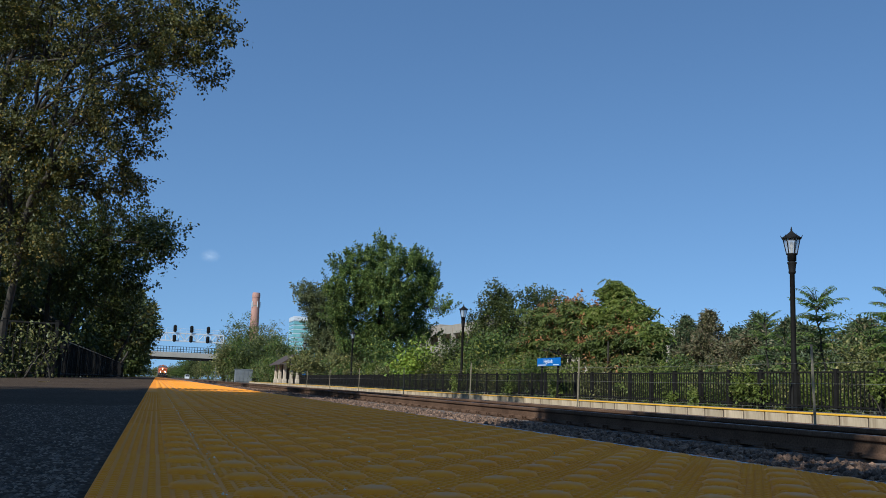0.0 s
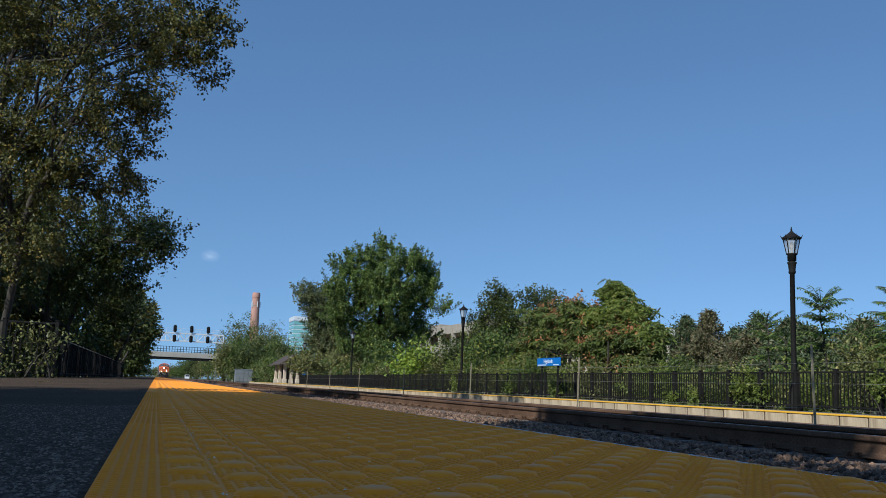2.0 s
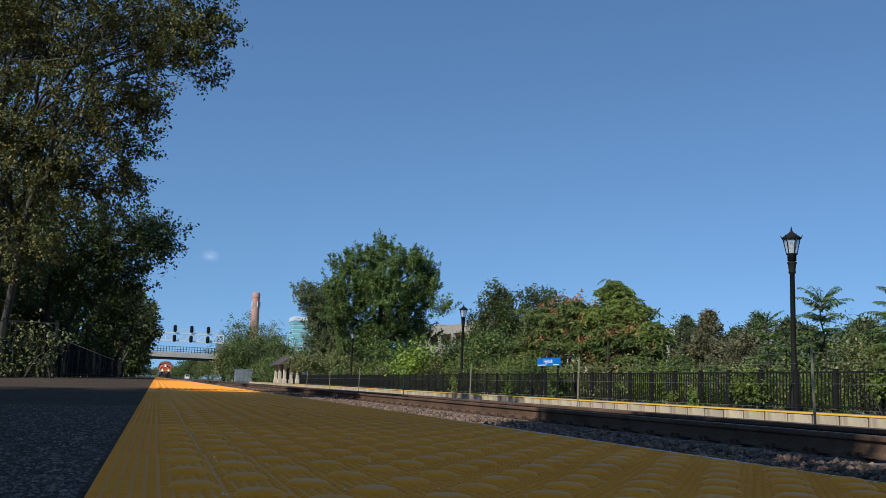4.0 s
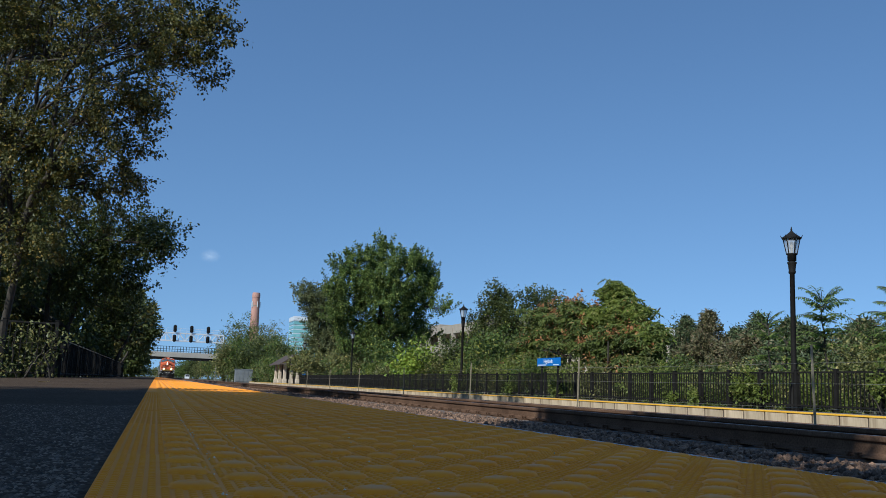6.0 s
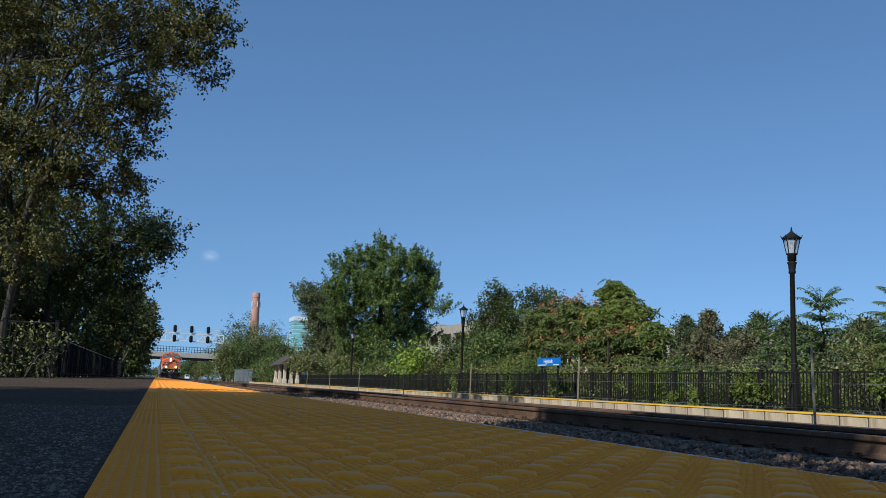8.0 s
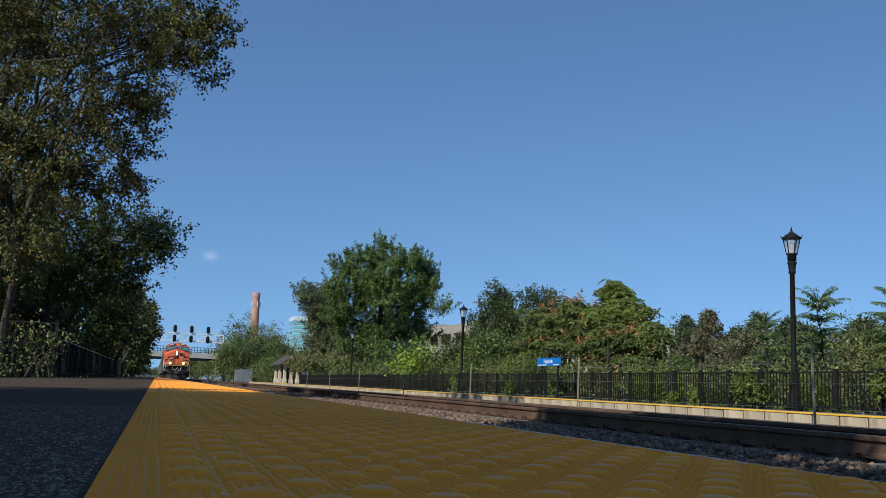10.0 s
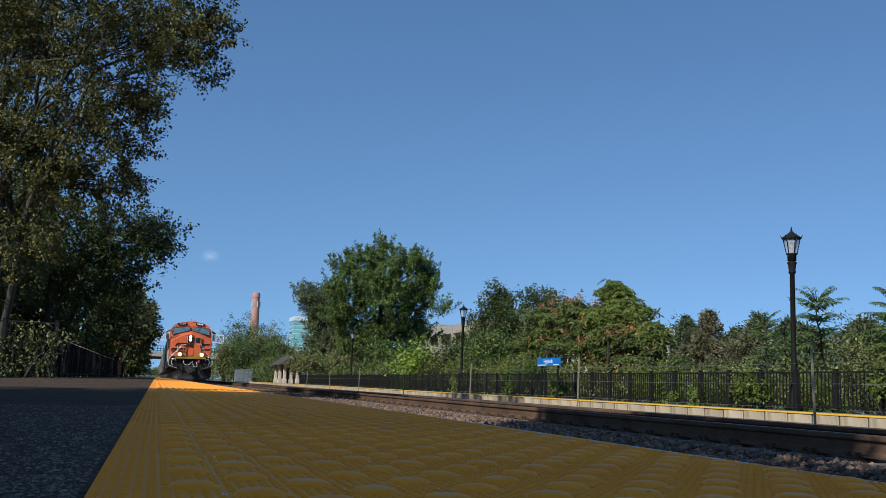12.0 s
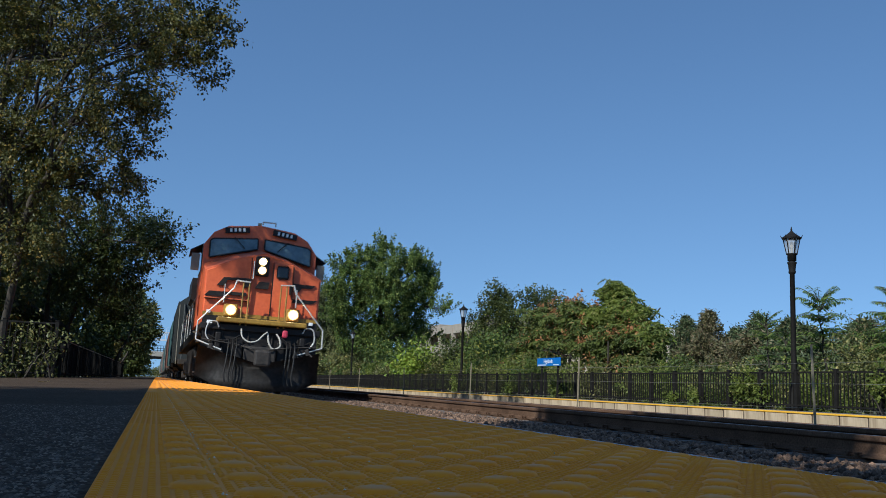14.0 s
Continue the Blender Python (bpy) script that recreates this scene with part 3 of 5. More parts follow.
part("yellow_edge", boxed(12.235, 12.9, FAR_Y0, FAR_Y1, FZ - 0.029, FZ, 0.006), YELLOW_PAINT, edge, "orange-yellow warning edge")


# ---- fences, lamps, sign ----
def fence_panel(name, label, length, height, pickets, group, top=None):
    ob = thing(name, label, "fence", group)
    part("post", box(boxed(-0.042, 0.042, -0.042, 0.042, 0, height, 0.004), -0.05, 0.05, -0.05, 0.05, height, height + 0.02, 0.004), IRON, ob)
    for z, m in ((height - 0.05, top or IRON), (0.12, IRON)):
        part("rail", boxed(-0.018, 0.018, 0.032, length - 0.032, z - 0.02, z + 0.02), m, ob)
    first = None
    for i in range(pickets):
        y = (i + 1) * length / (pickets + 1)
        if first is None:
            first = part("picket", boxed(-0.011, 0.011, -0.011, 0.011, 0.06, height - 0.07), IRON, ob)
            o = first
        else:
            o = link("picket", first.data, None, ob)
        o.location = (0, y, 0)
    return ob


FENCE_X = 14.5
panel = fence_panel("fence_panel", "black iron picket fence panel behind the opposite platform", 1.33, 0.94, 10, "platform fence panels")
panel.matrix_basis = pose(FENCE_X, 6.20, FZ)
for i in range(1, 68):
    copy_thing(panel, pose(FENCE_X, 6.20 + 1.33 * i, FZ))


SIGN_BLUE = mat("sign_blue", (0.01, 0.12, 0.42), (0.015, 0.15, 0.48), 0.4, scale=2, fine=30, bump=0.03)
SIGN_WHITE = mat("sign_white", (0.75, 0.76, 0.78), (0.82, 0.83, 0.84), 0.5, scale=2, fine=30, bump=0.03)
LANTERN_GLASS = mat("lantern_glass", (0.50, 0.52, 0.55), (0.62, 0.64, 0.67), 0.2, scale=2, fine=10, bump=0.0)
gn, gl = LANTERN_GLASS.node_tree.nodes, LANTERN_GLASS.node_tree.links
see, both = gn.new("ShaderNodeBsdfTransparent"), gn.new("ShaderNodeMixShader")
both.inputs[0].default_value = 0.6
gl.new(gn["Principled BSDF"].outputs[0], both.inputs[1])
gl.new(see.outputs[0], both.inputs[2])
gl.new(both.outputs[0], gn["Material Output"].inputs[0])


def street_lamp():
    ob = thing("street_lamp", "black cast-iron platform lamp with a tapered glass lantern", "lamp post", "platform lamps")
    bm = lathe(bmesh.new(), [(0.20, 0), (0.20, 0.10), (0.15, 0.14), (0.13, 0.45), (0.10, 0.55), (0.085, 0.62), (0.068, 0.7), (0.059, 3.36), (0.088, 3.38), (0.088, 3.42),
                             (0.080, 3.44), (0.098, 3.60), (0.114, 3.63), (0.114, 3.66), (0.080, 3.665), (0.080, 3.685), (0.106, 3.69), (0.108, 3.83), (0.135, 3.85), (0.135, 3.87)], 20)
    part("post", bm, IRON, ob, "fluted black iron post", True)
    corner = [(math.cos(math.pi / 3 * i + 0.3), math.sin(math.pi / 3 * i + 0.3)) for i in range(6)]
    for (a, b), (c, d) in zip(corner, corner[1:] + corner[:1]):
        bm = bmesh.new()
        bm.faces.new([bm.verts.new(v) for v in ((0.118 * a, 0.118 * b, 3.88), (0.118 * c, 0.118 * d, 3.88), (0.196 * c, 0.196 * d, 4.25), (0.196 * a, 0.196 * b, 4.25))])
        pane = part("pane", bm, LANTERN_GLASS, ob, "pale clouded glass pane")
        pane.visible_shadow = False
    part("lamp_socket", lathe(bmesh.new(), [(0.03, 3.87), (0.03, 4.0), (0.045, 4.02), (0.045, 4.14), (0.01, 4.18)], 10), GALV, ob, "grey lamp tube")
    bm = bmesh.new()
    for a, b in corner:
        rod(bm, (0.125 * a, 0.125 * b, 3.87), (0.205 * a, 0.205 * b, 4.26), 0.012, 0.012, 6)
    part("lantern_frame", bm, IRON, ob)
    bm = lathe(bmesh.new(), [(0.235, 4.24), (0.240, 4.27), (0.20, 4.30), (0.13, 4.35), (0.07, 4.40), (0.05, 4.415), (0.045, 4.43), (0.018, 4.45), (0.026, 4.475), (0.005, 4.56)], 12)
    for a, b in corner:
        rod(bm, (0.225 * a, 0.225 * b, 4.26), (0.265 * a, 0.265 * b, 4.34), 0.016, 0.004, 5)
    part("lantern_roof", bm, IRON, ob)
    return ob


lamp = street_lamp()
lamp.matrix_basis = pose(14.9, 18.75, FZ - 0.02)
for y in (44.3, 72.0, 97.0):
    copy_thing(lamp, pose(14.9, y, FZ - 0.02))


POST_STEEL = mat("weathered_post", (0.17, 0.135, 0.082), (0.30, 0.245, 0.16), 0.75, 0.0, scale=4, fine=50, bump=0.2)


def cable_fence():
    """Thin channel posts between the tracks, strung with three cables."""
    ob = thing("track_fence", "thin galvanised steel posts strung with cables between the tracks", "fence", at=(8.55, 0, -0.25))
    channel = [(-0.013, -0.010), (0.013, -0.010), (0.013, 0.012), (0.008, 0.012), (0.008, -0.004), (-0.008, -0.004), (-0.008, 0.012), (-0.013, 0.012)]
    for y, h, tilt in ((3.0, 1.12, 0.5), (10.35, 1.11, 1.9), (17.65, 1.09, -1.2), (24.6, 1.07, -0.8), (31.9, 1.0, 0.4), (39.5, 1.05, 0.0), (46.6, 1.03, 0.2), (54.0, 1.03, 0), (61.5, 1.03, 0)):
        p = part("post", extrude(bmesh.new(), channel, -0.30, h, "z"), POST_STEEL, ob)
        p.matrix_basis = pose(0, y, 0, 0, -tilt, 0)
    for z in (0.255, 0.59, 0.87):
        link("cable", tube_mesh([([(0.02, 3.0 + 3.66 * k, z - (0.012 if k % 2 else 0)) for k in range(17)], [0.0024] * 17)]), GALV, ob)


cable_fence()

def station_sign():
    ob = thing("station_sign", "blue station name sign with white letters on two posts", "sign", at=(13.55, 30.4, FZ), rz=-90)
    part("board", boxed(-1.0, 1.0, -0.02, 0.02, 1.13, 1.42, 0.006), SIGN_BLUE, ob)
    for x in (-0.7, 0.7):
        part("post", boxed(x - 0.03, x + 0.03, 0.02, 0.08, 0, 1.36, 0.004), IRON, ob)
    cu = bpy.data.curves.new("name", "FONT")
    cu.body, cu.size, cu.align_x, cu.extrude = "Highlands", 0.20, "CENTER", 0.002
    t = new("tmp", cu)
    me = bpy.data.meshes.new_from_object(t.evaluated_get(bpy.context.evaluated_depsgraph_get()))
    bpy.data.objects.remove(t)
    o = link("name", me, SIGN_WHITE, ob, "white letters")
    o.matrix_basis = pose(0, -0.024, 1.235, 90, 0, 0)
    for x0, x1 in ((-0.92, -0.2), (0.45, 0.92)):
        part("small_writing", boxed(x0, x1, -0.0245, -0.0205, 1.155, 1.185), SIGN_WHITE, ob)
    return ob


station_sign()

# left-hand fence: runs along the platform, then turns away from it
lf = fence_panel("fence_panel", "dark iron fence panel in deep shade, its rusty top rail coloured as if sunlit", 2.0, 1.27, 13, "shaded fence panels", SUNLIT_RUST)
lf.matrix_basis = pose(-3.0, 32.0, -0.07)
for i in range(1, 30):
    copy_thing(lf, pose(-3.0, 32.0 + 2.0 * i, -0.07))
tall = fence_panel("fence_panel", "dark iron fence panel overgrown with vines", 1.15, 1.36, 8, "shaded fence panels")
tall.matrix_basis = pose(-2.35, 23.5, -0.065, 0, 0, 90)
for i in range(1, 6):
    copy_thing(tall, pose(-2.35 - 1.15 * i, 23.5, -0.065, 0, 0, 90))


# ---- signal bridge, overpass, distance ----
def signal_bridge():
    ob = thing("signal_bridge", "white steel truss signal bridge over the tracks", "signal bridge", at=(0, 228, 0))
    z0, z1 = 8.75, 10.6
    for y in (-0.6, 0.6):
        bm = bmesh.new()
        for z in (z0, z1):
            box(bm, -6, 15.0, y - 0.14, y + 0.14, z - 0.14, z + 0.14)
        x = -6.0
        up = True
        while x < 14.9:
            rod(bm, (x, y, z0 if up else z1), (x + 1.5, y, z1 if up else z0), 0.10, 0.10, 5)
            rod(bm, (x, y, z0), (x, y, z1), 0.07, 0.07, 5)
            x += 1.5
            up = not up
        rod(bm, (15, y, z0), (15, y, z1), 0.09, 0.09, 5)
        part("truss", bm, WHITE_STEEL, ob)
    bm = bmesh.new()
    x = 1.6
    while x < 14.0:
        rod(bm, (x, -0.9, z1), (x, -0.9, z1 + 1.1), 0.03, 0.03, 4)
        x += 1.55
    for z in (0.55, 1.1):
        rod(bm, (1.6, -0.9, z1 + z), (14.0, -0.9, z1 + z), 0.03, 0.03, 4)
    part("handrail", bm, WHITE_STEEL, ob)
    for x in (14.2, -5.6):
        bm = bmesh.new()
        for dx in (-0.5, 0.5):
            for dy in (-0.5, 0.5):
                rod(bm, (x + dx, dy, -0.6), (x + dx, dy, z1), 0.05, 0.05, 5)
        for k in range(8):
            rod(bm, (x - 0.5, -0.5, k * 1.2), (x + 0.5, -0.5, k * 1.2 + 1.2), 0.05, 0.05, 4)
        part("mast", bm, GALV, ob)
    for x in (3.5, 7.35, 11.25):
        for z in (9.3, 11.65):
            s = part("signal_head", extrude(bmesh.new(), [(x + 0.42 * math.cos(a), z + (0.42 * math.sin(a)) + (0.45 if math.sin(a) > 0 else -0.45)) for a in [i * math.pi / 8 for i in range(16)]], -1.15, -1.08), IRON, ob, "black oval signal target")
            for k in (-0.42, 0.0, 0.42):
                part("lens_hood", rod(bmesh.new(), (x, -1.45, z + k), (x, -1.14, z + k), 0.13, 0.15, 8), IRON, s)


signal_bridge()


DECK_CONCRETE = mat("deck_concrete", (0.26, 0.235, 0.20), (0.38, 0.345, 0.295), 0.9, scale=0.3, fine=5, bump=0.2)


def overpass():
    ob = thing("overpass", "concrete road overpass with a dark railing across the tracks", "bridge", at=(0, 330, 0))
    part("deck", boxed(-40, 29, 0, 9, 6.95, 8.7, 0.05), DECK_CONCRETE, ob)
    for y in (0.6, 3.0, 5.8, 8.4):
        part("girder", boxed(-40, 29, y - 0.3, y + 0.3, 6.2, 6.96), IRON, ob, "dark steel girder in shade")
    part("abutment", boxed(26, 31, -0.5, 9.5, -0.7, 6.9, 0.1), DECK_CONCRETE, ob)
    for x in (-22, -11):
        part("pier", boxed(x - 0.6, x + 0.6, 1, 8, -0.7, 6.3, 0.1), DECK_CONCRETE, ob)
    bm = bmesh.new()
    x = -40.0
    while x < 29:
        rod(bm, (x, 0.25, 8.7), (x, 0.25, 10.7), 0.09, 0.09, 4)
        x += 0.95
    for z in (9.0, 9.7, 10.65):
        box(bm, -40, 29, 0.2, 0.3, z - 0.06, z + 0.06)
    part("railing", bm, IRON, ob)


overpass()
BRICK = mat("chimney_brick", (0.34, 0.17, 0.13), (0.46, 0.26, 0.20), 0.9, scale=0.1, fine=1.5, bump=0.1)


def chimney():
    ob = thing("chimney", "tall red brick factory chimney with antennas near its top", "chimney", at=(61.3, 630, -1))
    part("stack", lathe(bmesh.new(), [(3.9, 0), (2.55, 57.0), (2.75, 57.5), (2.75, 59.0), (2.5, 60.6), (2.1, 60.6)], 24), BRICK, ob, "tapering red brick stack")
    for a in range(5):
        x, y = 3.0 * math.cos(a * 1.26), 3.0 * math.sin(a * 1.26)
        part("antenna", boxed(x - 0.25, x + 0.25, y - 0.25, y + 0.25, 50.5, 54.5, 0.03), WHITE_STEEL, ob)
    part("band", lathe(bmesh.new(), [(2.75, 51.5), (2.75, 52.0)], 24), GALV, ob)


chimney()
GLASS_TEAL = mat("teal_glass", (0.16, 0.36, 0.36), (0.24, 0.46, 0.45), 0.15, scale=0.05, fine=0.4, bump=0.0, per="object", spread=0.15)


def office():
    ob = thing("office_building", "distant office block with bands of teal glass and a white parapet", "building", at=(132, 905, 0))
    part("core", boxed(-6, 30, -6, 26, -2, 60, 0.2), WHITE_STEEL, ob, "white spandrels")
    part("parapet", boxed(-6.6, 30.6, -6.6, 26.6, 60, 64.5, 0.3), WHITE_STEEL, ob)
    for k in range(14):
        z = 3 + 4.1 * k
        part("window_band", boxed(-6.4, 30.4, -6.4, 26.4, z, z + 3.1, 0.05), GLASS_TEAL, ob)


office()


BEIGE_CONCRETE = mat("beige_concrete", (0.27, 0.225, 0.17), (0.36, 0.305, 0.24), 0.9, scale=0.4, fine=6, bump=0.2)


def garage():
    ob = thing("parking_garage", "beige concrete parking garage with dark open decks behind the trees", "building", at=(45, 118, -2.4))
    for k in range(4):
        part("parapet", boxed(0, 0.4, 0, 42, 1.9 + 3.1 * k, 3.3 + 3.1 * k, 0.03), BEIGE_CONCRETE, ob)
        part("deck", boxed(0.4, 30, 0, 42, 1.9 + 3.1 * k, 2.2 + 3.1 * k), BEIGE_CONCRETE, ob)
    for y in range(0, 43, 7):
        part("column", boxed(-0.15, 0.5, y - 0.3, y + 0.3, 0, 12.5, 0.03), BEIGE_CONCRETE, ob)
    for k in range(4):
        part("parapet", boxed(0.4, 30, -0.4, 0, 1.9 + 3.1 * k, 3.3 + 3.1 * k, 0.03), BEIGE_CONCRETE, ob)
    for x in range(5, 31, 6):
        part("column", boxed(x - 0.3, x + 0.3, -0.5, 0.15, 0, 12.5, 0.03), BEIGE_CONCRETE, ob)
    part("rear_wall", boxed(29, 30, 0, 42, 0, 12.4), IRON, ob)
    part("end_wall", boxed(0.5, 29, 41.6, 42, 0, 12.4), BEIGE_CONCRETE, ob)
    part("stair_tower", boxed(0.5, 6, 30, 36, 12.4, 13.2, 0.05), BEIGE_CONCRETE, ob)


garage()
part_roof = mat("beige_wall", (0.50, 0.40, 0.30), (0.60, 0.49, 0.38), 0.9, scale=0.3, fine=5, bump=0.1)
ob = thing("low_building", "low beige building with a flat roof behind the trees", "building", at=(46, 82, -1.3))
part("wall", boxed(0, 4, 0, 20, 0, 7.6, 0.05), part_roof, ob)
part("roof", boxed(-0.4, 4.4, -0.4, 20.4, 7.6, 8.2, 0.05), GREY_CONCRETE, ob)
part("door", boxed(-0.05, 0, 6, 7, 0, 2.1), IRON, ob)

PINK_STONE = mat("shelter_stone", (0.42, 0.33, 0.24), (0.60, 0.50, 0.38), 0.9, scale=1.5, fine=6, bump=0.5)
SHINGLE = mat("shingles", (0.040, 0.026, 0.020), (0.085, 0.058, 0.045), 0.9, scale=2, fine=20, bump=0.5)


def shelter():
    ob = thing("platform_shelter", "small stone platform shelter with a pitched brown shingle roof", "shelter", at=(13.3, 101, -0.12))
    for x, y in ((0.05, 0.0), (0.75, 0.0), (1.45, 0.0), (0.05, 4.0), (0.05, 7.6)):
        part("column", boxed(x, x + 0.34, y, y + 0.34, 0, 2.15, 0.06), PINK_STONE, ob)
        part("column_base", boxed(x - 0.06, x + 0.40, y - 0.06, y + 0.40, 0, 0.5, 0.04), PINK_STONE, ob)
    part("rear_wall", boxed(2.2, 2.6, 0.4, 8, 0, 2.2, 0.03), TIE, ob, "dark timber rear wall")
    part("end_wall", boxed(0.6, 2.2, 7.6, 8, 0, 2.2, 0.03), TIE, ob)
    part("roof", extrude(bmesh.new(), [(-0.5, 2.1), (1.3, 3.25), (3.1, 2.1), (3.1, 2.0), (1.3, 3.05), (-0.5, 2.0)], -0.6, 9.0), SHINGLE, ob)
    part("fascia", boxed(-0.5, 3.1, -0.62, -0.55, 2.05, 2.2), TIE, ob)
    part("gable", extrude(bmesh.new(), [(0.0, 2.15), (1.3, 3.0), (2.6, 2.15)], 0.0, 0.15), PINK_STONE, ob)


shelter()
CABINET_GREY = mat("cabinet_grey", (0.16, 0.165, 0.165), (0.25, 0.255, 0.25), 0.5, 0.3, scale=1, fine=20, bump=0.1)
ob = thing("signal_cabinet", "grey steel railway equipment cabinet with double doors", "cabinet", at=(13.0, 160, -0.5))
part("body", boxed(0, 2.9, 0, 2.2, 0.15, 2.3, 0.03), CABINET_GREY, ob)
for k in range(4):
    part("door", boxed(0.06 + 0.71 * k, 0.72 + 0.71 * k, -0.05, 0.0, 0.3, 2.15, 0.015), CABINET_GREY, ob)
part("roof", boxed(-0.08, 2.98, -0.08, 2.28, 2.3, 2.4, 0.02), CABINET_GREY, ob)
part("plinth", boxed(0.1, 2.8, 0.1, 2.1, -0.15, 0.15), GREY_CONCRETE, ob)

ob = thing("notice_sign", "small blue and white notice plate on a thin post", "sign", at=(14.9, 96.3, FZ))
part("plate", boxed(-0.18, 0.18, -0.02, 0.02, 0.95, 1.45, 0.01), SIGN_BLUE, ob)
part("header", boxed(-0.10, 0.16, -0.03, 0.02, 1.45, 1.78, 0.01), SIGN_WHITE, ob)
part("post", rod(bmesh.new(), (0, 0.05, 0), (0, 0.05, 1.7), 0.03), GALV, ob)


# ---- trees and shrubs ----
def yb(x, y, z, rx, rz, ry=None):
    return (x, y, z, rx, rx if ry is None else ry, rz)


G = -0.7
tree("tree", "tall roadside elm with a dense deep green crown", (19.9, 85.0, G),
     [yb(19.3, 83.1, 12.6, 0.97, 1.83), yb(18.3, 84.7, 11.3, 1.74, 1.74), yb(16.1, 84.3, 11.0, 1.18, 1.07), yb(15.4, 83.7, 9.4, 1.06, 0.96), yb(21.4, 81.6, 11.4, 1.81, 1.49),
      yb(23.5, 82.1, 10.9, 1.18, 1.07), yb(20.1, 81.3, 8.9, 2.83, 2.31), yb(17.2, 83.4, 8.2, 2.34, 2.02), yb(23.5, 81.4, 8.6, 1.59, 1.59), yb(24.8, 80.1, 7.4, 0.84, 0.58),
      yb(21.3, 83.4, 6.6, 2.36, 1.50), yb(16.5, 86.0, 6.5, 1.30, 1.52), yb(19.1, 84.4, 5.0, 2.04, 1.07), yb(23.2, 83.1, 5.2, 1.50, 1.18), yb(17.7, 86.0, 4.3, 1.96, 1.20), yb(20.7, 84.0, 4.3, 2.47, 1.07)],
     LEAF_ELM, 11, leaf=0.18, clumps=46, per=150, spread=0.36, radius=0.30, stems=4, up=1.0, thin=0.34, reach=2.5, shell=0.40)
tree("tree", "small leafy tree leaning over the platform shelter", (15.2, 95.5, G),
     [yb(14.5, 97.0, 2.5, 1.1, 0.8), yb(14.4, 98.5, 1.7, 0.8, 0.7), yb(14.9, 93.5, 1.9, 1.4, 1.1)], LEAF_OLIVE, 19, leaf=0.26, clumps=34, per=30, spread=0.3, radius=0.08, stems=2)
tree("tree", "grey-green tree with a thin dusty crown", (19.4, 112.0, G),
     [yb(17.3, 111.5, 10.8, 1.68, 1.26), yb(19.6, 112.1, 9.4, 1.84, 2.40), yb(18.1, 111.7, 8.2, 1.40, 2.10), yb(20.1, 111.5, 5.5, 2.10, 1.96), yb(18.8, 112.0, 4.9, 1.40, 1.54),
      yb(21.3, 111.9, 7.4, 1.41, 2.12)],
     LEAF_DUSTY, 12, leaf=0.22, clumps=70, per=80, spread=0.5, radius=0.25, stems=3, thin=0.42, reach=2.0)
tree("tree", "dark round-crowned oak behind the shrubs", (33, 86, G),
     [yb(33, 87, 9.4, 2.0, 1.5), yb(33, 91.5, 7.4, 1.5, 1.8), yb(33, 84, 6.6, 2.2, 2.0), yb(33, 88, 4.0, 2.8, 2.4)], LEAF_DEEP, 13, leaf=0.22, clumps=85, per=60, spread=0.42, radius=0.3, up=0.1, reach=1.25, thin=0.62)
tree("tree", "dark spreading oak behind the shrubs", (34, 76, G),
     [yb(34, 79, 8.5, 1.8, 1.2), yb(34, 75.5, 7.2, 1.7, 1.5), yb(34, 70.5, 6.6, 1.8, 1.3), yb(34, 76, 4.0, 3.0, 2.6)], LEAF_DEEP, 14, leaf=0.22, clumps=80, per=60, spread=0.42, radius=0.3, up=0.1, reach=1.25, thin=0.62)
tree("tree", "spreading tree of heaven hung with orange seed clusters", (18, 38.5, G),
     [yb(18, 41.2, 3.6, 1.0, 0.75), yb(18, 38.6, 3.05, 1.2, 1.0), yb(18, 35.7, 2.3, 1.2, 1.0), yb(18, 41.9, 2.1, 1.1, 0.9), yb(18, 37.1, 3.8, 0.8, 0.6), yb(18, 43.2, 1.4, 1.1, 1.0)],
     LEAF_SUMAC, 15, frond=0.55, leaf=0.20, clumps=40, per=62, spread=0.24, radius=0.12, stems=3, slim=0.17, droop=0.5, up=-0.1, second=LEAF_ORANGE, second_share=0.42)
tree("tree", "young tree of heaven with pale top leaves", (18.6, 34.4, G),
     [yb(18.5, 34.6, 4.4, 0.62, 0.6), yb(18.5, 33.4, 3.45, 0.75, 0.6), yb(18.5, 35.4, 3.3, 0.75, 0.8), yb(18.5, 31.7, 2.6, 0.6, 0.45)],
     LEAF_PALE, 16, frond=0.55, leaf=0.20, clumps=34, per=62, spread=0.23, radius=0.10, stems=2, slim=0.17, droop=0.5, up=0.1)
tree("tree", "low tree of heaven with orange seed clusters", (18.0, 33.4, G),
     [yb(18.0, 33.0, 2.6, 0.9, 0.7), yb(18.0, 33.9, 2.0, 1.1, 0.9), yb(18.0, 31.4, 2.1, 0.8, 0.7), yb(18.0, 32, 1.2, 1.2, 1.0)],
     LEAF_SUMAC, 17, frond=0.5, leaf=0.19, clumps=40, per=60, spread=0.23, radius=0.10, stems=3, slim=0.17, droop=0.5, up=-0.1, second=LEAF_ORANGE, second_share=0.40)


